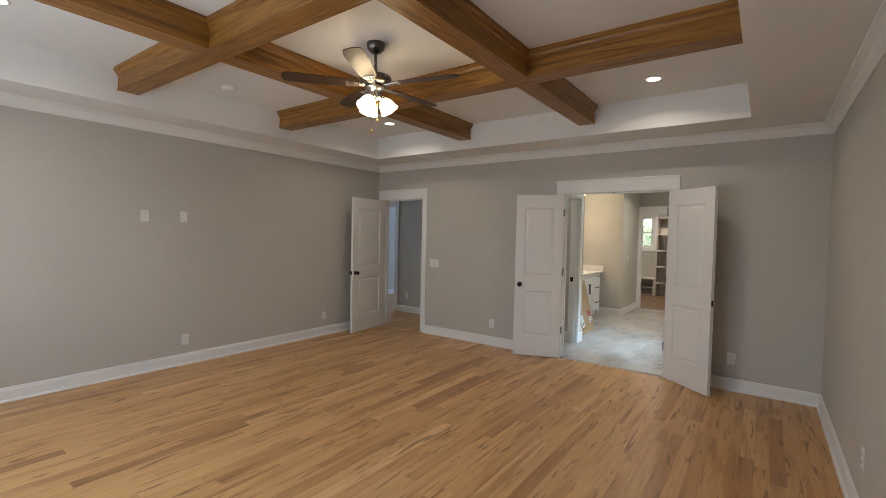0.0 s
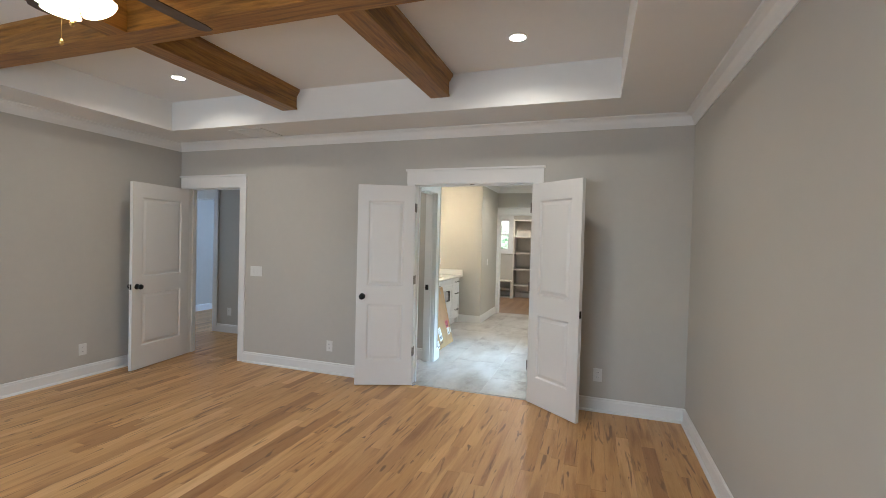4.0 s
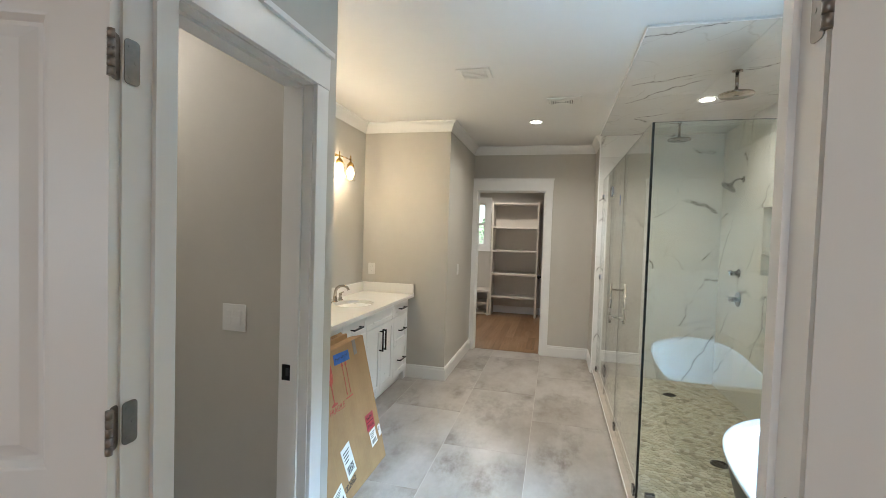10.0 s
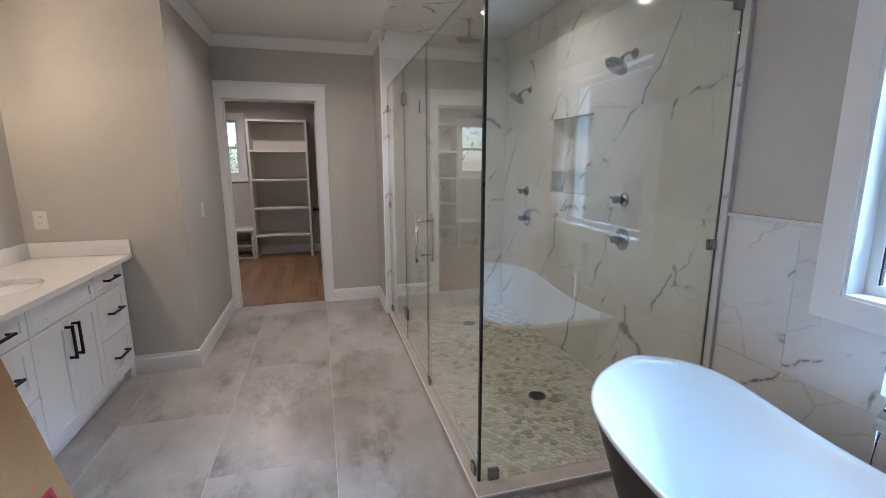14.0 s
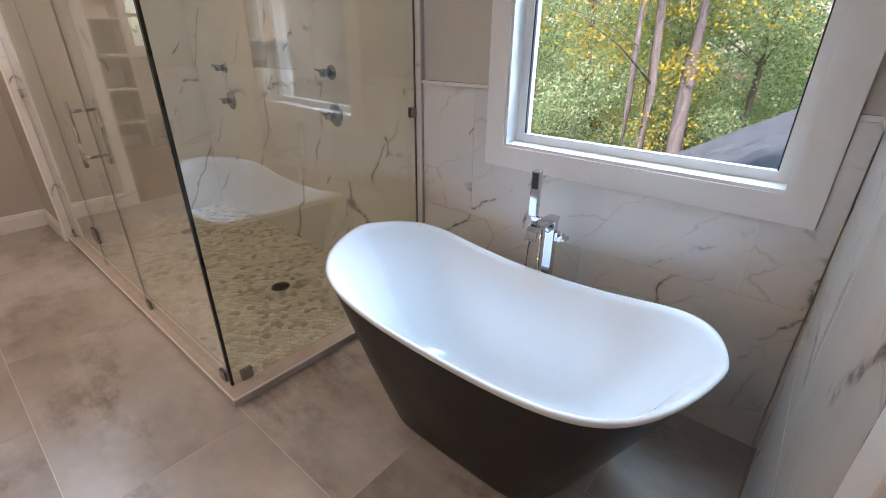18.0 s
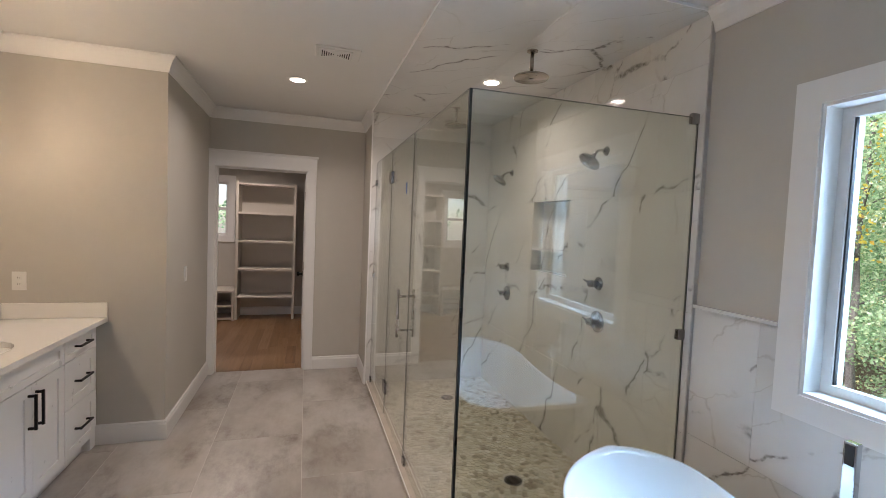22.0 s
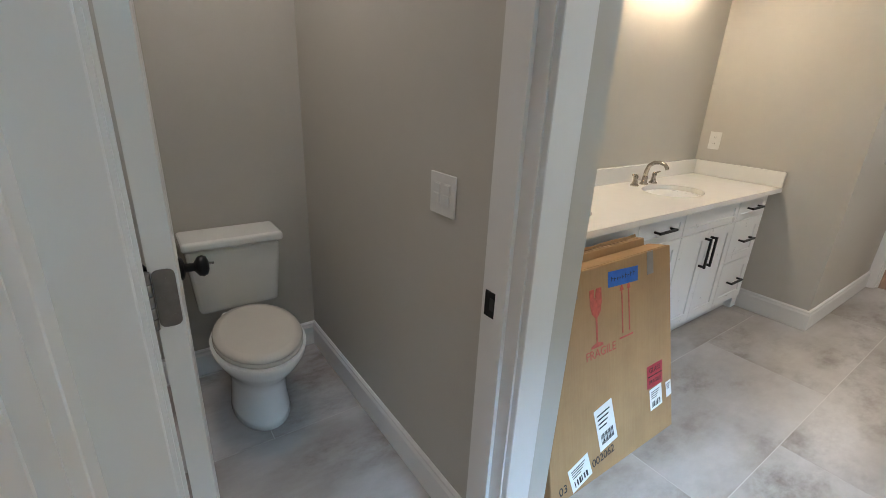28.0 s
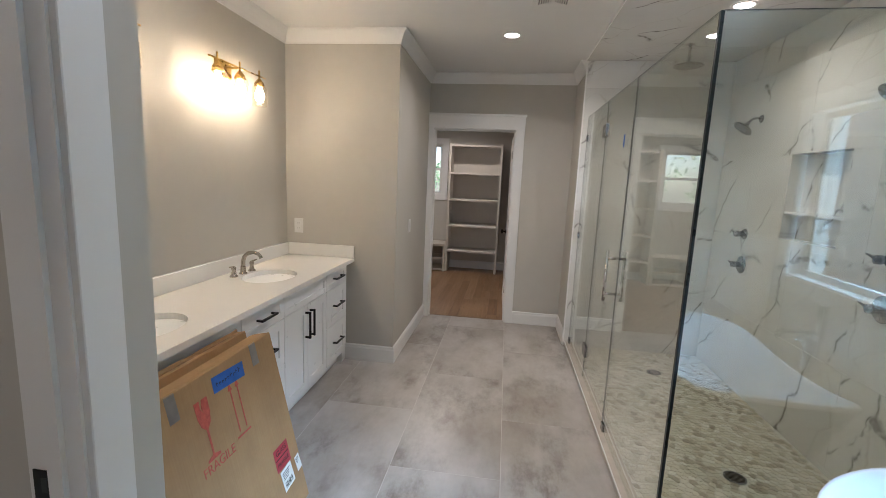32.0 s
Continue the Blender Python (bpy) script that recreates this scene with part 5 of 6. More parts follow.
def plate_hole(bm, x0, x1, y0, y1, z0, z1, cx, cy, rx, ry, k=48):
    """A slab with an oval hole."""
    inner, outer = [], []
    for i in range(k):
        a = 2 * math.pi * (i + 0.5) / k
        ca, sa = math.cos(a), math.sin(a)
        inner.append((cx + rx * ca, cy + ry * sa))
        tx = ((x1 if ca > 0 else x0) - cx) / ca if abs(ca) > 1e-6 else 1e9
        ty = ((y1 if sa > 0 else y0) - cy) / sa if abs(sa) > 1e-6 else 1e9
        t = min(tx, ty)
        outer.append((cx + t * ca, cy + t * sa))
    corners = {}
    for px, py in ((x0, y0), (x1, y0), (x1, y1), (x0, y1)):
        i = min(range(k), key=lambda q: math.hypot(outer[q][0] - px, outer[q][1] - py))
        outer[i] = (px, py)
    o0, o1 = [[bm.verts.new((x, y, z)) for x, y in outer] for z in (z0, z1)]
    i0, i1 = [[bm.verts.new((x, y, z)) for x, y in inner] for z in (z0, z1)]
    for i in range(k):
        j = (i + 1) % k
        for quad in ((o1[i], o1[j], i1[j], i1[i]), (o0[i], o0[j], i0[j], i0[i]), (o0[i], o0[j], o1[j], o1[i]), (i0[i], i0[j], i1[j], i1[i])):
            bm.faces.new(quad)


bm = B()
CX0, CX1 = XV + 0.002, -2.478
plate_hole(bm, CX0, CX1, 7.79, YV - 0.0015, VTOP, VTOP + 0.03, *SINKS[0], 0.155, 0.205)
plate_hole(bm, CX0, CX1, 6.537, 7.79, VTOP, VTOP + 0.03, *SINKS[1], 0.155, 0.205)
part("countertop", bm, "quartz", top)
bm = B()
soft_box(bm, CX0, 6.537, VTOP + 0.0305, CX0 + 0.02, YV - 0.0015, VTOP + 0.13, 0.002, None, 1)
part("backsplash", bm, "quartz", top)
bm = B()
soft_box(bm, CX0 + 0.0205, YV - 0.0215, VTOP + 0.0305, CX1, YV - 0.0015, VTOP + 0.13, 0.002, None, 1)
part("side_splash", bm, "quartz", top)


def sink(cx, cy):
    root = thing("sink", "white oval undermount sink basin in the vanity counter", "sink", "vanity sinks")
    bm = B()
    loops = []
    for i in range(9):
        a = i / 8 * math.pi / 2 * 0.97
        f, d = math.cos(a) ** 0.55, math.sin(a)
        loops.append(circle(0.160 * f + 0.001, VTOP - 0.0008 - 0.135 * d, 40, cx, cy, 0.210 * f + 0.001))
    rings(bm, loops, False, True)
    bowl = part("basin", bm, "china", root)
    bm = B()
    lathe(bm, [(0.026, 0), (0.026, 0.003), (0.018, 0.005), (0.001, 0.003)], 20, Matrix.Translation((cx, cy, VTOP - 0.134)))
    part("drain", bm, "nickel", bowl)
    return root


def faucet(cx, cy):
    z = VTOP + 0.03
    root = thing("faucet", "brushed nickel widespread faucet with two lever handles", "faucet", "vanity faucets", m=pose(cx, cy, z))
    bm = B()
    lathe(bm, [(0.026, 0), (0.026, 0.006), (0.018, 0.012), (0.015, 0.05)], 20)
    tube(bm, [(0, 0, 0.045), (0.002, 0, 0.085), (0.014, 0, 0.118), (0.042, 0, 0.140), (0.078, 0, 0.146), (0.108, 0, 0.138), (0.124, 0, 0.122), (0.128, 0, 0.110)], [0.0145, 0.0135, 0.0125, 0.012, 0.0115, 0.011, 0.011, 0.0115], 14)
    part("spout", bm, "tapmetal", root)
    for s in (-1, 1):
        bm = B()
        lathe(bm, [(0.025, 0), (0.025, 0.006), (0.016, 0.014), (0.012, 0.04), (0.015, 0.055), (0.010, 0.066), (0.001, 0.070)], 18, Matrix.Translation((0, s * 0.10, 0)))
        tube(bm, [(0, s * 0.10, 0.060), (0.003, s * 0.122, 0.066), (0.006, s * 0.150, 0.070)], [0.007, 0.006, 0.0045], 10)
        part("handle", bm, "tapmetal", root, "lever handle")
    return root


def vanity_light(cy):
    root = thing("vanity_light", "brass wall light with three lit clear glass shades", "wall light", "vanity lights", m=pose(XV, cy, 2.135))
    bm = B()
    soft_box(bm, 0.0, -0.075, -0.05, 0.018, 0.075, 0.05, 0.004)
    part("back_plate", bm, "brass", root)
    bm = B()
    rod(bm, (0.016, 0, 0.01), (0.113, 0, 0.01), 0.008)
    part("stem", bm, "brass", root)
    bm = B()
    rod(bm, (0.120, -0.29, 0.01), (0.120, 0.29, 0.01), 0.0050)
    part("bar", bm, "brass", root)
    for dy in (-0.215, 0.0, 0.215):
        bm = B()
        lathe(bm, [(0.004, 0.046), (0.0055, 0.044), (0.0055, -0.004), (0.010, -0.010), (0.030, -0.034), (0.034, -0.058), (0.026, -0.060)], 18, Matrix.Translation((0.120, dy, 0)))
        holder = part("socket", bm, "brass", root)
        bm = B()
        rings(bm, [circle(r, z, 24, 0.120, dy) for r, z in ((0.0355, -0.045), (0.046, -0.060), (0.050, -0.085), (0.050, -0.150), (0.046, -0.185), (0.044, -0.185), (0.048, -0.150), (0.048, -0.085), (0.044, -0.062), (0.0350, -0.048))], False, False)
        g = part("glass_shade", bm, "jar", holder, "clear glass jar shade")
        g.visible_shadow = False
        bm = B()
        lathe(bm, [(0.012, -0.058), (0.016, -0.075), (0.028, -0.100), (0.030, -0.118), (0.022, -0.138), (0.001, -0.147)], 16, Matrix.Translation((0.120, dy, 0)))
        part("bulb", bm, "bulb", holder, "glowing bulb")
    return root


for cx, cy in SINKS:
    sink(cx, cy)
    faucet(-2.948, cy)
    vanity_light(cy + 0.01)

# ---- cartons leaning on the vanity ----


def carton(name, label, y0, y1, x_foot, lean, depth, height, material="card"):
    """A flat carton standing on edge and leaning back; local x out of its face, y along, z up."""
    m = pose(x_foot, y0, 0.002, 0, -lean, 0)
    ob = thing(name, label, "cardboard box", m=m)
    bm = B()
    w = y1 - y0
    soft_box(bm, -depth, 0, 0, 0, w, height, 0.004, None, 2)
    body = part("carton_body", bm, material, ob)
    for v in body.data.vertices:
        v.co.x += 0.0002 * noise.noise(v.co * 5.0)
    bm = B()
    box(bm, -depth + 0.004, w * 0.02, height - 0.0005, -depth * 0.48, w * 0.98, height + 0.0012)
    box(bm, -depth * 0.46, w * 0.02, height - 0.0005, -0.006, w * 0.98, height + 0.0022)
    part("flap", bm, material, ob, "folded top flap")
    return ob, w


LEAN = 13.4
spare, _ = carton("cardboard_box", "opened brown cardboard carton with torn flaps leaning on the vanity", 6.70, 7.49, -2.233, LEAN, 0.060, 0.826)
big, bw = carton("cardboard_box", "flat brown mirror carton marked fragile leaning on the vanity", 6.73, 7.52, -2.133, LEAN, 0.090, 0.819)


def ink_quad(parent, name, y0, z0, y1, z1, material, label="", turn=0.0, lift=0.0006):
    bm = B()
    cy, cz = (y0 + y1) / 2, (z0 + z1) / 2
    m = Matrix.Translation((lift, cy, cz)) @ Matrix.Rotation(radians(turn), 4, "X")
    box(bm, 0.0045, y0 - cy, z0 - cz, 0.0052, y1 - cy, z1 - cz, m)
    return part(name, bm, material, parent, label)


def lettering(parent, words, y, z, size, material, turn=0.0, label=""):
    """Words printed on the carton's face, reading along +y."""
    cu = bpy.data.curves.new("lettering", "FONT")
    cu.body, cu.size, cu.extrude, cu.align_x, cu.align_y = words, size, 0.0003, "CENTER", "CENTER"
    tmp = bpy.data.objects.new("lettering", cu)
    me = bpy.data.meshes.new_from_object(tmp)
    bpy.data.objects.remove(tmp)
    me.materials.append(M[material])
    ob = new("lettering", me)
    ob.parent = parent
    ob.matrix_local = Matrix.Translation((0.0062, y, z)) @ Matrix.Rotation(radians(turn), 4, "X") @ Matrix(((0, 0, 1, 0), (1, 0, 0, 0), (0, 1, 0, 0), (0, 0, 0, 1)))
    return tagged(ob, label or "printed lettering")


# goblet mark
bm = B()
gy, gz = 0.285, 0.625
cup = [(-0.034, 0.115), (-0.033, 0.06), (-0.024, 0.025), (-0.005, 0.005), (-0.004, -0.088), (-0.034, -0.097), (-0.034, -0.106), (0.034, -0.106), (0.034, -0.097), (0.004, -0.088), (0.005, 0.005), (0.024, 0.025), (0.033, 0.06), (0.034, 0.115), (0.004, 0.115), (-0.004, 0.085), (0.006, 0.062), (-0.010, 0.088), (-0.008, 0.115)]
rings(bm, [[Vector((x, gy + py, gz + pz)) for py, pz in cup] for x in (0.0048, 0.0056)], True, True, False)
part("fragile_mark", bm, "redink", big, "red printed goblet mark")
bm = B()
ay, az = 0.465, 0.615
for dy in (-0.022, 0.022):
    box(bm, 0.0048, ay + dy - 0.003, az - 0.085, 0.0056, ay + dy + 0.003, az + 0.085)
    rings(bm, [[Vector((x, ay + dy + py, az + pz)) for py, pz in ((-0.013, 0.085), (0.013, 0.085), (0.0, 0.114))] for x in (0.0048, 0.0056)], True, True, False)
box(bm, 0.0048, ay - 0.044, az - 0.106, 0.0056, ay + 0.044, az - 0.099)
part("arrow_mark", bm, "redink", big, "red printed this-way-up arrows")
lettering(big, "FRAGILE", 0.305, 0.495, 0.048, "redink")
ink_quad(big, "blue_tape", 0.360, 0.722, 0.550, 0.782, "bluetape", "strip of blue masking tape with handwriting", -3)
bm = B()
for i, (wd, hh) in enumerate(((0.012, 0.02), (0.010, 0.014), (0.012, 0.012), (0.010, 0.013), (0.008, 0.012), (0.010, 0.020), (0.010, 0.013), (0.008, 0.018), (0.011, 0.020))):
    yy = 0.380 + i * 0.017
    box(bm, 0.0059, yy, 0.745, 0.0063, yy + wd * 0.25, 0.745 + hh)
    box(bm, 0.0059, yy, 0.745 + hh * 0.5, 0.0063, yy + wd, 0.745 + hh * 0.5 + 0.003)
part("handwriting", bm, "ink", big, "dark pen strokes")
ink_quad(big, "red_label", 0.600, 0.235, 0.715, 0.335, "redlabel", "red warning label")
lettering(big, "GLASS", 0.657, 0.311, 0.030, "ink")
lettering(big, "FRAGILE", 0.657, 0.260, 0.025, "ink")
bm = B()
box(bm, 0.0058, 0.605, 0.284, 0.0062, 0.710, 0.288)
part("label_rule", bm, "ink", big)


def paper_label(y0, z0, y1, z1, turn, bars, label="white shipping label"):
    p = ink_quad(big, "paper_label", y0, z0, y1, z1, "paper", label, turn, 0.0008)
    cy, cz = (y0 + y1) / 2, (z0 + z1) / 2
    m = Matrix.Translation((0, cy, cz)) @ Matrix.Rotation(radians(turn), 4, "X")
    bm = B()
    w, h = y1 - y0, z1 - z0
    for i in range(bars):
        yy = -w * 0.35 + i * w * 0.7 / bars
        box(bm, 0.0061, yy, -h * 0.38, 0.0065, yy + w * 0.7 / bars * (0.35 + 0.4 * ((i * 7) % 3) / 2), -h * 0.12, m)
    for i in range(4):
        zz = h * (0.02 + 0.1 * i)
        box(bm, 0.0061, -w * 0.38, zz, 0.0065, w * (0.05 + 0.09 * ((i * 5) % 4)), zz + h * 0.035, m)
    part("label_print", bm, "ink", p)


paper_label(0.618, 0.133, 0.708, 0.230, 4, 9)
paper_label(0.262, 0.105, 0.372, 0.285, 10, 12)
paper_label(0.100, 0.020, 0.215, 0.120, 14, 6)
paper_label(0.742, 0.150, 0.782, 0.222, 6, 0)
lettering(big, "002062", 0.295, 0.075, 0.046, "ink", 6)
lettering(big, "03", 0.062, 0.045, 0.046, "ink", 6)
for y0, y1 in ((0.615, 0.660), (0.140, 0.185)):
    bm = B()
    box(bm, 0.0048, y0, 0.725, 0.0056, y1, 0.8155)
    box(bm, -0.06, y0, 0.8172, 0.0056, y1, 0.8185)
    part("grey_tape", bm, "tape", big, "strip of grey packing tape over the edge")

for c in big.children:
    if c.name.split(".")[0] not in ("carton_body", "flap"):
        c.location.x -= 0.0043
# ragged sheets standing out of the opened carton behind
for k, (d, h, y0, y1, mat) in enumerate(((-0.052, 0.012, 0.03, 0.74, "cardedge"), (-0.036, 0.020, 0.06, 0.78, "card"), (-0.020, 0.009, 0.02, 0.70, "cardedge"))):
    bm = B()
    low = [Vector((d, y0 + (y1 - y0) * i / 14, 0.8235)) for i in range(15)]
    tips = [p + Vector((0.002 * math.sin(i * 1.7), 0, h * (0.75 + 0.5 * noise.noise(Vector((i * 0.7, k * 3.1, 0)))))) for i, p in enumerate(low)]
    rings(bm, [low, tips, [p + Vector((0.004, 0, 0)) for p in tips], [p + Vector((0.004, 0, 0)) for p in low]], False, False, False, False)
    part("torn_flap", bm, mat, spare, "torn brown cardboard flap")

# ---- bathtub and filler ----
TXC, TYC, TL, TW = -0.010, 6.466, 0.709, 0.348


def tub_loop(s, inset, dz=0.0, k=96):
    """A level of the tub: s from 0 at the foot to 1 at the rim; long sides run nearly straight, the rim swings up at both ends."""
    loop = []
    for i in range(k):
        a = 2 * math.pi * (i + 0.5) / k
        uy = math.sin(a)
        ux = math.copysign((1 - abs(uy) ** 7.0) ** (1 / 1.38), math.cos(a))
        f = s ** 0.92
        hw = 0.232 + (TW - 0.232) * f - inset
        hl = 0.385 + (TL - 0.385) * f - inset
        rim = 0.55 + (0.123 if uy > 0 else 0.111) * abs(uy) ** 2.35
        loop.append(Vector((TXC + hw * ux, TYC + hl * uy, max(0.001, rim * s + dz))))
    return loop


tub = thing("bathtub", "freestanding slipper bathtub, dark brown outside and white inside", "bathtub")
bm = B()
rings(bm, [tub_loop(s, 0.0) for s in (0.0, 0.04, 0.2, 0.4, 0.6, 0.8, 0.93, 0.968)], True, False)
part("shell", bm, "tubskin", tub, "dark brown outer shell")
bm = B()
inner = [(0.966, -0.002, 0.0), (0.972, -0.005, 0.003), (0.990, -0.006, 0.005), (1.0, -0.002, 0.005), (1.0, 0.010, 0.003), (0.975, 0.020, 0.0), (0.85, 0.040, 0.0), (0.65, 0.048, 0.0), (0.45, 0.060, 0.0), (0.30, 0.085, 0.0), (0.235, 0.120, 0.0), (0.215, 0.17, 0.0)]
rings(bm, [tub_loop(s, i, z) for s, i, z in inner], False, True)
basin = part("basin", bm, "acrylic", tub, "glossy white inner basin and rim")
bm = B()
lathe(bm, [(0.030, 0.0), (0.030, 0.004), (0.020, 0.006), (0.001, 0.004)], 20, Matrix.Translation((TXC, TYC, 0.123)))
part("drain", bm, "chrome", basin)

filler = thing("tub_filler", "chrome floor-standing tub filler with a hand shower", "faucet", m=pose(0.370, 6.486, 0.001))
bm = B()
soft_box(bm, -0.04, -0.05, 0, 0.04, 0.05, 0.012, 0.003)
part("base_plate", bm, "chrome", filler)
bm = B()
soft_box(bm, -0.010, -0.042, 0.012, 0.024, -0.004, 0.776, 0.002)
part("post", bm, "chrome", filler, "square chrome post")
bm = B()
bar = [(0.028, 0.788), (0.028, 0.776), (-0.128, 0.774), (-0.146, 0.766), (-0.152, 0.738), (-0.163, 0.737), (-0.158, 0.772), (-0.140, 0.787), (-0.120, 0.790)]
rings(bm, [[Vector((x, y, z)) for x, z in bar] for y in (-0.044, 0.000)], True, True, False)
part("spout", bm, "chrome", filler, "flat chrome spout bent down at its lip")
bm = B()
lathe(bm, [(0.013, 0), (0.013, 0.020), (0.006, 0.022)], 16, pose(-0.010, -0.023, 0.742, 0, -90, 0))
part("diverter", bm, "chrome", filler, "small round diverter button")
bm = B()
soft_box(bm, -0.004, -0.056, 0.690, 0.022, -0.042, 0.728, 0.002)
soft_box(bm, -0.014, -0.010, -0.016, 0.014, 0.012, 0.016, 0.003, pose(0.008, -0.068, 0.706, 45, 0, 0))
soft_box(bm, -0.034, -0.008, -0.007, 0.010, 0.008, 0.007, 0.002, pose(0.000, -0.092, 0.716, -20, 0, 0))
part("valve_handle", bm, "chrome", filler, "angular chrome lever")
bm = B()
soft_box(bm, -0.013, 0.042, 0.772, 0.013, 0.078, 0.958, 0.003)
wand = part("hand_shower", bm, "chrome", filler, "square chrome hand shower")
bm = B()
box(bm, -0.0148, 0.048, 0.888, -0.0132, 0.072, 0.950)
part("spray_face", bm, "slot", wand, "black spray face")
bm = B()
soft_box(bm, -0.008, 0.000, 0.752, 0.012, 0.066, 0.7715, 0.002)
part("wand_cradle", bm, "chrome", filler)
bm = B()
rod(bm, (0.0, 0.018, 0.012), (0.0, 0.018, 0.752), 0.007)
part("riser", bm, "chrome", filler, "thin chrome riser pipe")
bm = B()
tube(bm, [(0, 0.060, 0.752), (-0.004, 0.066, 0.66), (-0.006, 0.072, 0.48), (-0.004, 0.062, 0.20), (0.0, 0.036, 0.04)], 0.006)
part("hose", bm, "chrome", filler, "flexible metal hose")

# ---- shower fittings ----


def rain_head(x, y):
    root = thing("rain_shower", "round nickel rain shower head hanging from the marble ceiling", "shower head", "rain shower heads", m=pose(x, y, 2.609))
    bm = B()
    lathe(bm, [(0.032, 0), (0.032, -0.006), (0.016, -0.012)], 20)
    part("flange", bm, "tapmetal", root)
    bm = B()
    rod(bm, (0, 0, -0.008), (0, 0, -0.135), 0.011)
    part("arm", bm, "tapmetal", root)
    bm = B()
    lathe(bm, [(0.014, -0.120), (0.018, -0.140), (0.03, -0.146), (0.100, -0.150), (0.104, -0.156), (0.100, -0.162), (0.001, -0.163)], 36)
    part("disc", bm, "tapmetal", root)
    bm = B()
    lathe(bm, [(0.016, -0.1632), (0.014, -0.166), (0.001, -0.166)], 14)
    part("face_cap", bm, "gunmetal", root)


rain_head(0.01, 8.06)
rain_head(0.01, 9.43)


def shower_head(y, z):
    root = thing("wall_shower", "dark nickel shower head on a bent arm on the marble wall", "shower head", "shower heads", m=pose(0.558, y, z))
    bm = B()
    lathe(bm, [(0.030, 0), (0.029, 0.005), (0.014, 0.012)], 18, Matrix.Rotation(radians(-90), 4, "Y"))
    part("flange", bm, "gunmetal", root)
    bm = B()
    tube(bm, [(-0.004, 0, 0), (-0.035, 0, 0.004), (-0.066, 0, -0.006), (-0.092, 0, -0.034)], 0.0088)
    part("arm", bm, "headmetal", root)
    m = Matrix.Translation((-0.086, 0, -0.028)) @ Matrix.Rotation(radians(-142), 4, "Y")
    bm = B()
    lathe(bm, [(0.011, 0.0), (0.016, 0.012), (0.020, 0.022), (0.042, 0.038), (0.066, 0.050), (0.072, 0.060), (0.067, 0.065), (0.001, 0.065)], 28, m)
    head = part("bell", bm, "headmetal", root)
    bm = B()
    lathe(bm, [(0.058, 0.0652), (0.056, 0.0675), (0.001, 0.0675)], 24, m)
    part("spray_face", bm, "gunmetal", head)


def valve(y, z, big_one):
    r = 0.068 if big_one else 0.042
    root = thing("shower_valve", "round nickel shower valve with a lever on the marble wall", "shower valve", "shower valves", m=pose(0.558, y, z, 0, -90, 0))
    bm = B()
    lathe(bm, [(r, 0), (r, 0.004), (r * 0.85, 0.010), (r * 0.45, 0.014), (0.020, 0.018)], 32)
    part("escutcheon", bm, "gunmetal", root)
    bm = B()
    lathe(bm, [(0.020, 0.014), (0.021, 0.045), (0.024, 0.050), (0.022, 0.072), (0.008, 0.078), (0.001, 0.078)], 20)
    part("hub", bm, "gunmetal", root)
    bm = B()
    tube(bm, [(0.0, 0.012, 0.062), (0.012, 0.040, 0.064), (0.018, 0.068, 0.066)], [0.008, 0.0065, 0.0045])
    part("lever", bm, "gunmetal", root)


shower_head(8.055, 2.075)
shower_head(9.395, 2.075)
valve(8.055, 1.238, False)
valve(8.050, 0.995, True)
valve(9.395, 1.212, False)
valve(9.380, 0.972, True)
for yy in (8.075, 9.430):
    root = thing("floor_drain", "round bronze floor drain in the pebble floor", "drain", "shower drains", m=pose(0.035, yy, 0.0031))
    bm = B()
    rings(bm, [circle(0.056, 0, 32), circle(0.056, 0.0045, 32), circle(0.046, 0.005, 32), circle(0.045, 0.003, 32)], True, False)
    part("ring", bm, "gunmetal", root)
    bm = B()
    for i in range(-3, 4):
        hh = math.sqrt(0.043 ** 2 - (i * 0.0115) ** 2)
        box(bm, -hh, i * 0.0115 - 0.0032, 0.0005, hh, i * 0.0115 + 0.0032, 0.004)
    part("grate", bm, "pewter", root)

# ---- toilet ----
toilet = thing("toilet", "white two-piece toilet with a closed bone-coloured lid", "toilet", m=pose(-3.608, 6.033, 0) @ Matrix.Diagonal((1, 0.93, 1, 1)))


def oval(cx, rx, ry, z, k=36, nose=1.0):
    out = []
    for i in range(k):
        a = 2 * math.pi * i / k
        r = rx * (nose if math.cos(a) > 0 else 1.0)
        out.append(Vector((cx + r * math.cos(a), ry * math.sin(a), z)))
    return out


bm = B()
rings(bm, [oval(0.352, 0.212, 0.128, 0.0), oval(0.352, 0.208, 0.124, 0.03), oval(0.355, 0.200, 0.116, 0.10), oval(0.368, 0.202, 0.116, 0.19), oval(0.402, 0.220, 0.132, 0.26), oval(0.440, 0.244, 0.168, 0.32), oval(0.458, 0.258, 0.187, 0.365), oval(0.460, 0.260, 0.190, 0.392)])
part("bowl", bm, "china", toilet)
bm = B()
rings(bm, [oval(0.462, 0.240, 0.173, 0.3925), oval(0.462, 0.247, 0.178, 0.398), oval(0.462, 0.247, 0.178, 0.408), oval(0.462, 0.240, 0.173, 0.412)])
seat = part("seat", bm, "seatpaint", toilet)
bm = B()
rings(bm, [oval(0.460, 0.242, 0.175, 0.4125), oval(0.460, 0.246, 0.178, 0.417), oval(0.460, 0.239, 0.172, 0.428), oval(0.460, 0.208, 0.146, 0.434)])
part("lid", bm, "seatpaint", toilet, "closed bone-coloured lid")
bm = B()
soft_box(bm, 0.16, -0.10, 0.26, 0.26, 0.10, 0.392, 0.02, None, 3)
part("deck", bm, "china", toilet)
bm = B()
t = B()
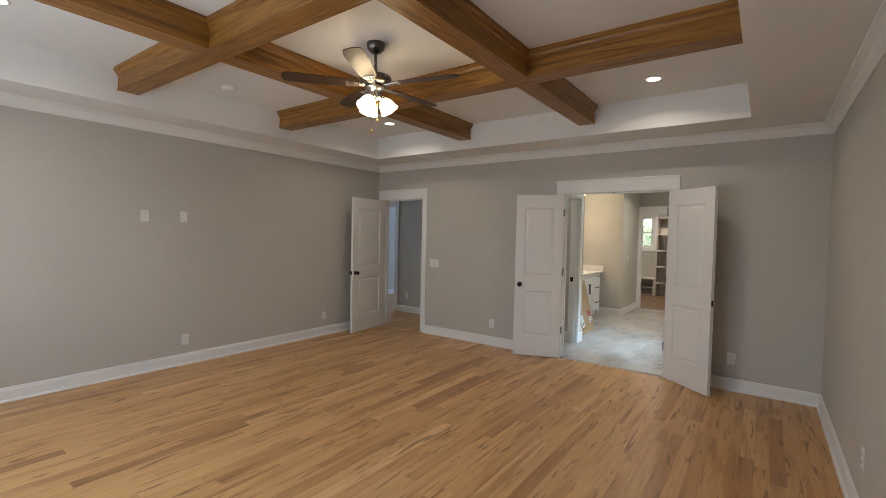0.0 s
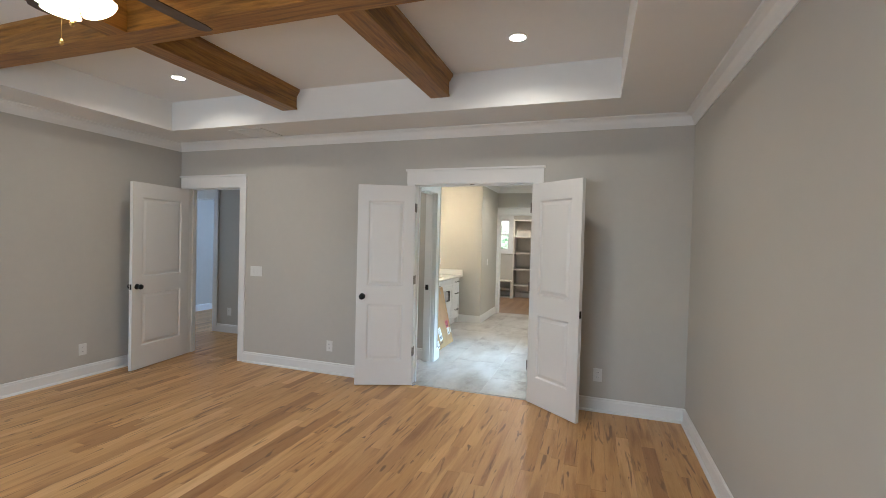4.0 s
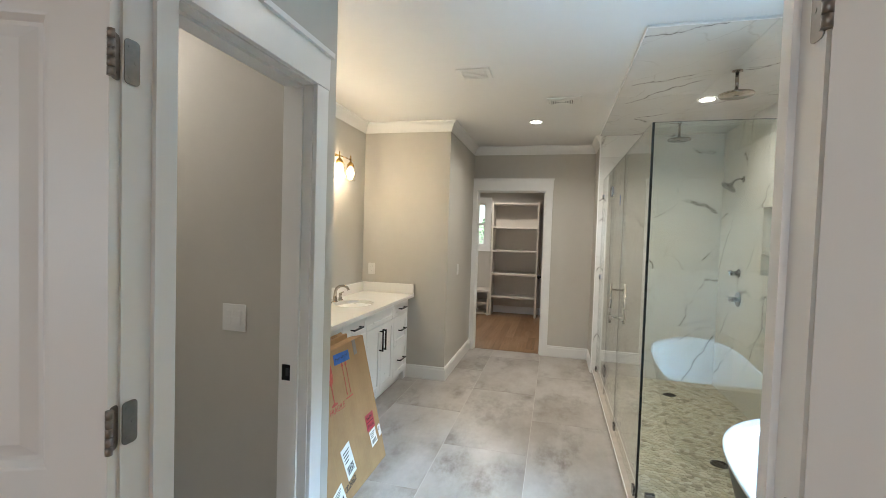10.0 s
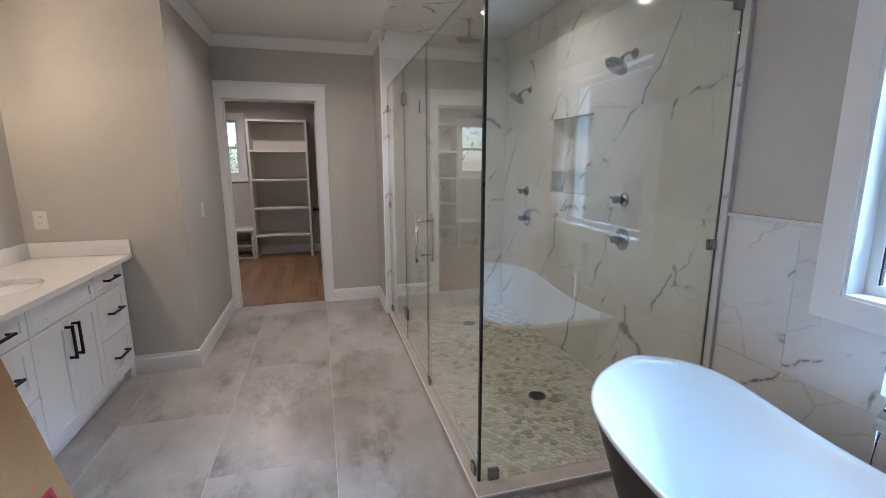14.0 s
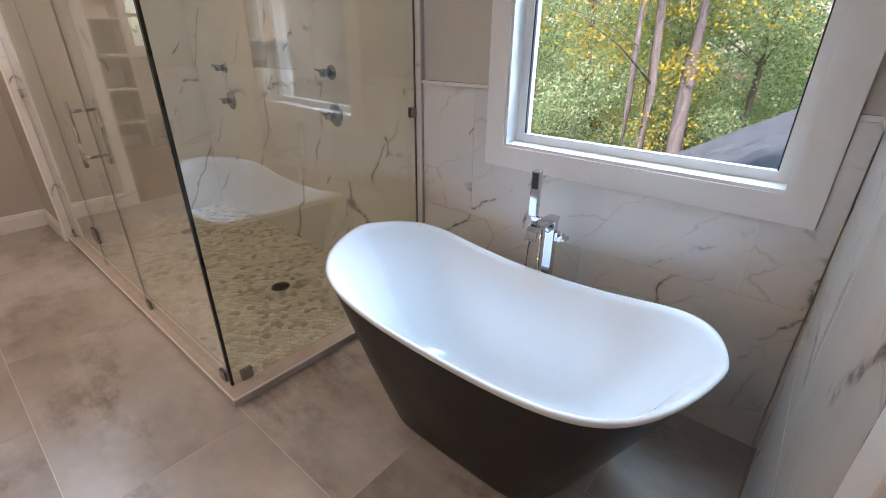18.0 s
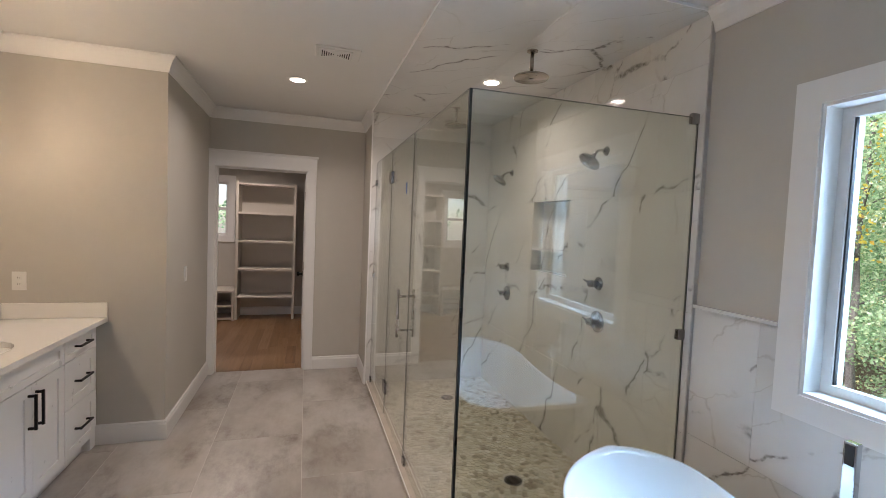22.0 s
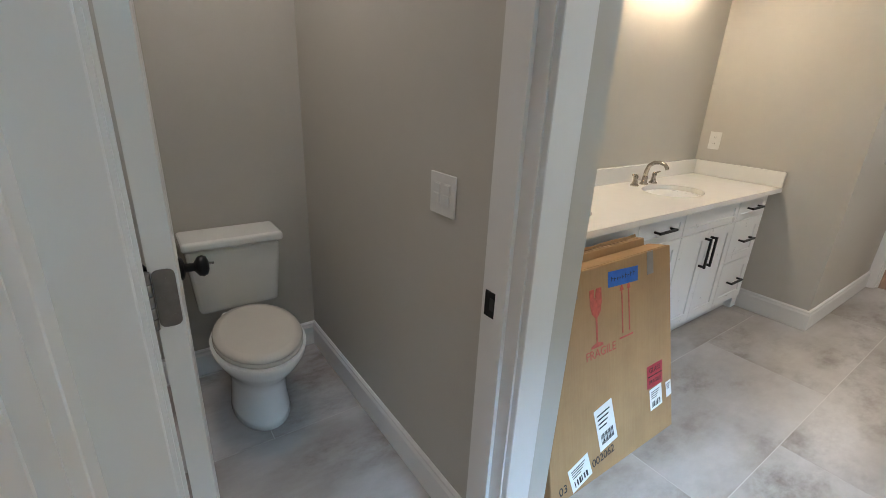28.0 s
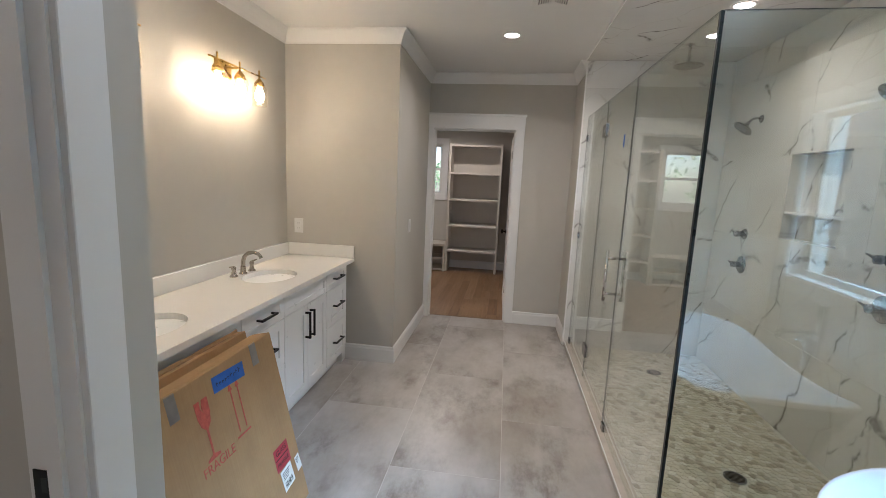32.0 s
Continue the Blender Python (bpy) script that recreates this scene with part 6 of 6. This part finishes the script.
box(t, 0.016, -0.205, 0.393, 0.195, 0.205, 0.70)
for v in t.verts:
    if v.co.z < 0.5:
        v.co.y *= 0.88
        v.co.x = 0.016 + (v.co.x - 0.016) * 0.86
bmesh.ops.bevel(t, geom=t.edges[:], offset=0.022, segments=3, affect="EDGES", profile=0.5)
merge(bm, t)
part("tank", bm, "china", toilet)
bm = B()
soft_box(bm, 0.010, -0.218, 0.7005, 0.208, 0.218, 0.742, 0.014, None, 3)
part("tank_lid", bm, "china", toilet)
bm = B()
tube(bm, [(0.192, -0.15, 0.655), (0.214, -0.15, 0.655), (0.216, -0.10, 0.650)], 0.006)
part("flush_lever", bm, "chrome", toilet)

# ---- closet shelving ----
unit = thing("shelf_unit", "tall cream painted built-in shelf unit with empty shelves", "shelf unit")
SX0, SX1, SY0, SY1 = -2.245, -1.385, 12.995, 13.398
for x0 in (SX0, SX1 - 0.035):
    bm = B()
    box(bm, x0, SY0, 0.001, x0 + 0.035, SY1, 2.115)
    part("side_panel", bm, "shelfpaint", unit)
for z in (2.085, 1.640, 1.205, 0.775, 0.350):
    bm = B()
    soft_box(bm, SX0 + 0.0355, SY0 + 0.004, z - 0.015, SX1 - 0.0355, SY1 - 0.012, z + 0.015, 0.002, None, 1)
    part("shelf", bm, "shelfpaint", unit)
bm = B()
box(bm, SX0 + 0.0355, SY1 - 0.0115, 0.134, SX1 - 0.0355, SY1 - 0.0005, 2.069)
part("back_panel", bm, "shelfpaint", unit)

cub = thing("cubby", "low cream painted cubby bench with open shoe compartments", "shelf unit")
bm = B()
soft_box(bm, -3.38, 12.93, 0.430, SX0 - 0.002, 13.398, 0.465, 0.002, None, 1)
part("top", bm, "shelfpaint", cub)
for x in (-3.38, -2.86, SX0 - 0.036):
    bm = B()
    box(bm, x, 12.94, 0.001, x + 0.034, 13.380, 0.4295)
    part("divider", bm, "shelfpaint", cub)
for z in (0.03, 0.225):
    for xa, xb in ((-3.3455, -2.8605), (-2.8255, SX0 - 0.0365)):
        bm = B()
        box(bm, xa, 12.942, z - 0.012, xb, 13.376, z + 0.012)
        part("shelf", bm, "shelfpaint", cub)

side = thing("shelf_unit", "cream painted shelf unit along the closet side wall", "shelf unit")
for yy in (11.75, 12.55, 13.362):
    bm = B()
    box(bm, -0.56, yy, 0.001, -0.14, yy + 0.035, 2.115)
    part("side_panel", bm, "shelfpaint", side)
for z in (2.085, 1.640, 1.205, 0.775, 0.350):
    for ya, yb in ((11.7855, 12.5495), (12.5855, 13.3615)):
        bm = B()
        box(bm, -0.555, ya, z - 0.015, -0.14, yb, z + 0.015)
        part("shelf", bm, "shelfpaint", side)

# ---- outdoors ----
bm = B()
k = 24
gv = [[bm.verts.new((-60 + 160 * i / k, -60 + 160 * j / k, -3.2 + 1.2 * noise.noise(Vector((i * 0.5, j * 0.5, 0))))) for j in range(k + 1)] for i in range(k + 1)]
for i in range(k):
    for j in range(k):
        bm.faces.new((gv[i][j], gv[i + 1][j], gv[i + 1][j + 1], gv[i][j + 1]))
for v in bm.verts:
    if -10 < v.co.x < 6 and -8 < v.co.y < 18:
        v.co.z = -3.25
structure("ground", bm, "soil", "brown leaf-covered woodland ground", "ground")

trng = random.Random(5)
lrng = np.random.default_rng(5)


def leaf_cloud(cloud, c, r, n, size, flat=0.75):
    """Adds small bent leaves round a centre, thicker towards the skin."""
    d = lrng.normal(size=(n, 3))
    d /= np.linalg.norm(d, axis=1)[:, None]
    p = np.array(c) + d * np.array((r, r, r * flat)) * (0.35 + 0.65 * np.sqrt(lrng.random(n)))[:, None]
    u = lrng.normal(size=(n, 3))
    u /= np.linalg.norm(u, axis=1)[:, None]
    w = np.cross(u, lrng.normal(size=(n, 3)))
    w /= np.linalg.norm(w, axis=1)[:, None]
    k = np.cross(u, w) * 0.08
    s = (size * lrng.uniform(0.6, 1.3, n))[:, None]
    cloud.append(np.stack((p - u * s * 0.5, p + (k - w * 0.32) * s, p + u * s * 0.5, p + (k + w * 0.32) * s), axis=1).reshape(-1, 3))


def leaf_mesh(name, cloud, material):
    co = np.concatenate(cloud)
    n = len(co)
    me = bpy.data.meshes.new(name)
    me.vertices.add(n)
    me.vertices.foreach_set("co", co.ravel())
    me.loops.add(n)
    me.loops.foreach_set("vertex_index", np.arange(n))
    me.polygons.add(n // 4)
    me.polygons.foreach_set("loop_start", np.arange(0, n, 4))
    me.update(calc_edges=True)
    me.materials.append(M[material])
    return me


def tree(x, y, height, radius, leaves, bark, label, crown_from=0.25, clumps=26, per=120, leaf=0.17, lean=0.0):
    root = thing("tree", label, "tree", "woodland trees", m=pose(x, y, -3.3))
    bm = B()
    pts = [Vector((lean * height * (i / 7) + 0.15 * noise.noise(Vector((x, y, i * 0.8))), 0.15 * noise.noise(Vector((y, x, i * 0.9))), height * i / 7)) for i in range(8)]
    tube(bm, pts, [radius * (1.0 - 0.11 * i) for i in range(8)], 12)
    limbs = []
    for i in range(9):
        z = height * trng.uniform(crown_from, 0.95)
        a = trng.uniform(0, 6.28)
        ln = height * trng.uniform(0.12, 0.22)
        b = pts[min(7, int(z / height * 7))].copy()
        b.z = z
        e = b + Vector((math.cos(a) * ln, math.sin(a) * ln, ln * 0.45))
        tube(bm, [b, (b + e) / 2 + Vector((0, 0, 0.12)), e], [radius * 0.16, radius * 0.10, radius * 0.04], 6)
        limbs.append(e)
    part("trunk", bm, bark, root)
    cloud = []
    for i in range(clumps):
        e = limbs[i % len(limbs)] if i < 2 * len(limbs) else Vector((0, 0, height * trng.uniform(crown_from, 1.0)))
        c = e + Vector((trng.gauss(0, 0.7), trng.gauss(0, 0.7), trng.gauss(0, 0.6)))
        leaf_cloud(cloud, c, trng.uniform(0.5, 1.0), per, leaf)
    ob = new("crown", leaf_mesh("crown", cloud, leaves))
    ob.parent = root
    return root


GT = "tall green-leaved woodland tree outside the window"
AT = "tall golden autumn tree outside the window"
for x, y, h, r, lv, bk, lb, cf in (
        (9.5, 8.95, 13, 0.13, "gold", "bark", AT, 0.28), (9.0, 9.15, 12, 0.08, "gold", "bark", AT, 0.3), (8.6, 8.0, 15, 0.17, "green", "bark", "tall straight grey pine trunk with green crown", 0.62),
        (12.0, 11.5, 13, 0.11, "green", "bark_dark", GT, 0.05), (11.0, 14.5, 12, 0.16, "green", "bark_dark", GT, 0.05), (13.5, 7.5, 13, 0.11, "green", "bark_dark", GT, 0.05),
        (13.0, 5.0, 13, 0.11, "green", "bark_dark", GT, 0.08), (14.5, 9.8, 14, 0.12, "green", "bark_dark", GT, 0.05), (10.0, 17.5, 12, 0.11, "green", "bark_dark", GT, 0.05),
        (15.0, 13.0, 14, 0.12, "green", "bark_dark", GT, 0.05), (9.2, 11.6, 9, 0.1, "green", "bark_dark", GT, 0.08), (12.5, 3.0, 12, 0.11, "green", "bark_dark", GT, 0.08)):
    tree(x, y, h, r, lv, bk, lb, cf, clumps=36, per=520 if lv == "green" else 300, leaf=0.075)
for x, y in ((-1.6, 23.0), (-5.4, 24.0)):
    tree(x, y, 12, 0.18, "green", "bark_dark", GT, 0.05, 22, 200, 0.14)
cloud = []
for i in range(700):
    leaf_cloud(cloud, (trng.uniform(15, 22), trng.uniform(-4, 30), trng.uniform(-3, 10.5)), trng.uniform(0.8, 1.6), 230, 0.15)
for i in range(420):
    leaf_cloud(cloud, (trng.uniform(25, 31), trng.uniform(-6, 44), trng.uniform(-3, 13.5)), trng.uniform(1.4, 2.4), 160, 0.36)
for i in range(160):
    leaf_cloud(cloud, (trng.uniform(12.5, 16), trng.uniform(1, 12), trng.uniform(-2.5, 5)), trng.uniform(0.6, 1.2), 200, 0.10)
for i in range(60):
    leaf_cloud(cloud, (trng.uniform(-14, 8), trng.uniform(24, 30), trng.uniform(-3, 10)), trng.uniform(0.8, 1.6), 100, 0.24)
tagged(new("far_woods", leaf_mesh("far_woods", cloud, "green")), "dense green far woodland foliage", "woods", "", "stuff")
cloud = []
for i in range(60):
    leaf_cloud(cloud, (trng.uniform(13, 20), trng.uniform(9.2, 12.4), trng.uniform(-2, 9.5)), trng.uniform(0.5, 1.1), 150, 0.12)
tagged(new("golden_woods", leaf_mesh("golden_woods", cloud, "gold")), "golden autumn foliage in the far woods", "woods", "", "stuff")

# lower wing outside
roof = thing("garage_roof", "grey shingled roof slope of a lower wing", "roof")
rng2 = random.Random(8)
ROOF_X0, ROOF_X1, ROOF_Y0, ROOF_Z0, FALL = 1.7, 7.0, 8.4, -0.78, 0.605
vs, fs = [], []
for r in range(56):
    x = ROOF_X0 - rng2.uniform(0, 0.3)
    while x < ROOF_X1:
        a, b = max(x, ROOF_X0), min(x + 0.30, ROOF_X1)
        lift = 0.005 * rng2.random()
        k0 = len(vs)
        for e, q, h in ((a, r * 0.13, 0.014 + lift), (b - 0.006, r * 0.13, 0.014 + lift), (b - 0.006, r * 0.13 + 0.17, 0.001), (a, r * 0.13 + 0.17, 0.001)):
            vs.append((e, ROOF_Y0 - q, ROOF_Z0 + FALL * q + h))
        fs.append((k0, k0 + 1, k0 + 2, k0 + 3))
        x += 0.30
me = bpy.data.meshes.new("shingles")
me.from_pydata(vs, [], fs)
me.materials.append(M["shingle"])
ob = new("shingles", me)
ob.parent = roof
tagged(ob, "overlapping grey asphalt shingles", kind="stuff")
bm = B()
rings(bm, [[Vector((x, ROOF_Y0, ROOF_Z0 - 0.16)), Vector((x, ROOF_Y0, ROOF_Z0 - 0.01)), Vector((x, ROOF_Y0 - 7.3, ROOF_Z0 + FALL * 7.3 - 0.01)), Vector((x, ROOF_Y0 - 7.3, ROOF_Z0 + FALL * 7.3 - 0.16))] for x in (ROOF_X0, ROOF_X1)], True, True, False)
part("roof_deck", bm, "siding", roof, "pale roof deck and fascia")
bm = B()
LAP = 0.084
for i in range(62):
    z = -3.2 + i * LAP
    rings(bm, [[Vector((x, 4.92, z)), Vector((x, 4.985, z)), Vector((x, 4.952, z + LAP)), Vector((x, 4.92, z + LAP))] for x in (0.80, 3.6)], True, True, False)
structure("wall_siding", bm, "siding", "white lap siding of the house corner outside", "wall")
bm = B()
box(bm, 0.80, 4.90, 2.009, 3.62, 5.01, 2.045)
structure("trim_siding", bm, "siding", "plain board capping the lap siding", "trim")
bm = B()
box(bm, ROOF_X0 + 0.3, ROOF_Y0 - 7.2, -3.3, ROOF_X1 - 0.3, ROOF_Y0 - 0.3, ROOF_Z0 - 0.17)
part("wing_wall", bm, "siding", roof, "pale lap-sided lower wall")

# ---- floor pieces ----
prng = random.Random(11)


def plank_rows(x0, x1, y0, y1, w=0.089):
    out = []
    x = x0
    while x < x1:
        y = y0 - prng.uniform(0.0, 0.9)
        while y < y1:
            ln = prng.choice((0.45, 0.7, 0.9, 1.1, 1.3, 1.6, 1.9))
            a, b = max(y, y0), min(y + ln, y1)
            if b - a > 0.02:
                out.append((x, min(x + w, x1), a, b))
            y += ln
        x += w
    return out


bm = B()
box(bm, 0, 0, 0, 1, 1, 1)
UNIT = mesh_of("plank", bm, "plank")


def joined(name, rects, z0, z1, material, parent, gap=0.0004):
    verts, faces = [], []
    for a, b, c, d in rects:
        k = len(verts)
        for z in (z0, z1):
            verts += [(a + gap, c + gap, z), (b - gap, c + gap, z), (b - gap, d - gap, z), (a + gap, d - gap, z)]
        faces += [[k + i for i in f] for f in ((4, 5, 6, 7), (0, 1, 5, 4), (1, 2, 6, 5), (2, 3, 7, 6), (3, 0, 4, 7))]
    me = bpy.data.meshes.new(name)
    me.from_pydata(verts, [], faces)
    me.materials.append(M[material])
    ob = new(name, me)
    ob.parent = parent
    return tagged(ob, kind="stuff")


planks = plank_rows(XW, XE, YS, 5.4975)
near = [p for p in planks if p[0] > -2.75 and p[3] > 1.0][:300]
chosen = set(near)
for a, b, c, d in near:
    ob = new("plank", UNIT)
    ob.parent = floor_bed
    ob.matrix_world = Matrix.LocRotScale((a + 0.0004, c + 0.0004, ZF - 0.008), None, (b - a - 0.0008, d - c - 0.0008, 0.008 + prng.uniform(-0.0003, 0.0003)))
joined("planks_far", [p for p in planks if p not in chosen], ZF - 0.008, ZF, "planks", floor_bed)
joined("planks", plank_rows(-7.5, -4.05, 5.5025, 9.6), ZF - 0.008, ZF, "planks", floor_hall)
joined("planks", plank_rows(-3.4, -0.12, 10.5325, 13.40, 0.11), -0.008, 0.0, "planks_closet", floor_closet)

# bath floor tiles, laid half-lapped
edges = [-3.70, -3.58, -2.99, -2.40, -1.81, -1.22, -0.63, -0.04, 0.56]
for i in range(len(edges) - 1):
    xa, xb = edges[i], edges[i + 1]
    y = (7.21 if i % 2 == 1 else 7.805) - 1.19 * 2
    while y < 10.53:
        top = 7.311 if xa > -0.7 else 10.528
        lo, hi = max(y, 5.5025), min(y + 1.19, top)
        if hi - lo > 0.02:
            bm = B()
            box(bm, xa + 0.0015, lo + 0.0015, -0.0009, xb - 0.0015, hi - 0.0015, 0.0)
            part("floor_tile", bm, "tile", floor_bath)
        y += 1.19

# pebble mosaic of the shower
bm = B()
box(bm, -0.559, 7.393, -0.002, 0.558, 9.917, 0.003)
pan = structure("floor_shower", bm, "pebble_grout", "cream and grey pebble mosaic shower floor", "floor")


def cut(poly, p, q):
    """Keeps the side of poly that is nearer to p than to q."""
    mx, my, nx, ny = (p[0] + q[0]) / 2, (p[1] + q[1]) / 2, q[0] - p[0], q[1] - p[1]
    out = []
    for (ax, ay), (bx, by) in zip(poly, poly[1:] + poly[:1]):
        da, db = (ax - mx) * nx + (ay - my) * ny, (bx - mx) * nx + (by - my) * ny
        if da <= 0:
            out.append((ax, ay))
        if (da < 0 < db) or (db < 0 < da):
            t = da / (da - db)
            out.append((ax + (bx - ax) * t, ay + (by - ay) * t))
    return out


step = 0.036
seeds = {}
nx, ny = int(1.2 / step) + 2, int(2.6 / (step * 0.87)) + 2
for i in range(-1, nx):
    for j in range(-1, ny):
        seeds[i, j] = (-0.56 + (i + 0.5 * (j % 2)) * step + prng.uniform(-0.0115, 0.0115), 7.39 + j * step * 0.87 + prng.uniform(-0.0115, 0.0115))
pv, pf, count = [], [], 0
for (i, j), p in seeds.items():
    if not (-0.552 < p[0] < 0.552 and 7.40 < p[1] < 9.912):
        continue
    if min(math.hypot(p[0] - 0.035, p[1] - 8.075), math.hypot(p[0] - 0.035, p[1] - 9.43)) < 0.065:
        continue
    poly = [(p[0] - 0.08, p[1] - 0.08), (p[0] + 0.08, p[1] - 0.08), (p[0] + 0.08, p[1] + 0.08), (p[0] - 0.08, p[1] + 0.08)]
    for di in (-2, -1, 0, 1, 2):
        for dj in (-2, -1, 0, 1, 2):
            q = seeds.get((i + di, j + dj))
            if q and q != p:
                poly = cut(poly, p, q)
    poly = [(min(max(x, -0.556), 0.556), min(max(y, 7.396), 9.914)) for x, y in poly]
    k = len(poly)
    base = [(p[0] + (x - p[0]) * 0.93, p[1] + (y - p[1]) * 0.93) for x, y in poly]
    crest = [(p[0] + (x - p[0]) * 0.80, p[1] + (y - p[1]) * 0.80) for x, y in poly]
    hgt = 0.0065 + prng.uniform(-0.0006, 0.0008)
    vs = [(x, y, 0.002) for x, y in base] + [(x, y, hgt - 0.0012) for x, y in base] + [(x, y, hgt) for x, y in crest]
    fs = [[r * k + n, r * k + (n + 1) % k, (r + 1) * k + (n + 1) % k, (r + 1) * k + n] for r in (0, 1) for n in range(k)] + [list(range(2 * k, 3 * k))]
    if p[1] < 8.25 and count < 300:
        count += 1
        me = bpy.data.meshes.new("pebble")
        me.from_pydata(vs, [], fs)
        me.materials.append(M["pebble"])
        ob = new("pebble", me)
        ob.parent = pan
    else:
        o = len(pv)
        pv += vs
        pf += [[o + n for n in f] for f in fs]
me = bpy.data.meshes.new("pebbles_far")
me.from_pydata(pv, [], pf)
me.materials.append(M["pebble_many"])
ob = new("pebbles_far", me)
ob.parent = pan
tagged(ob, kind="stuff")
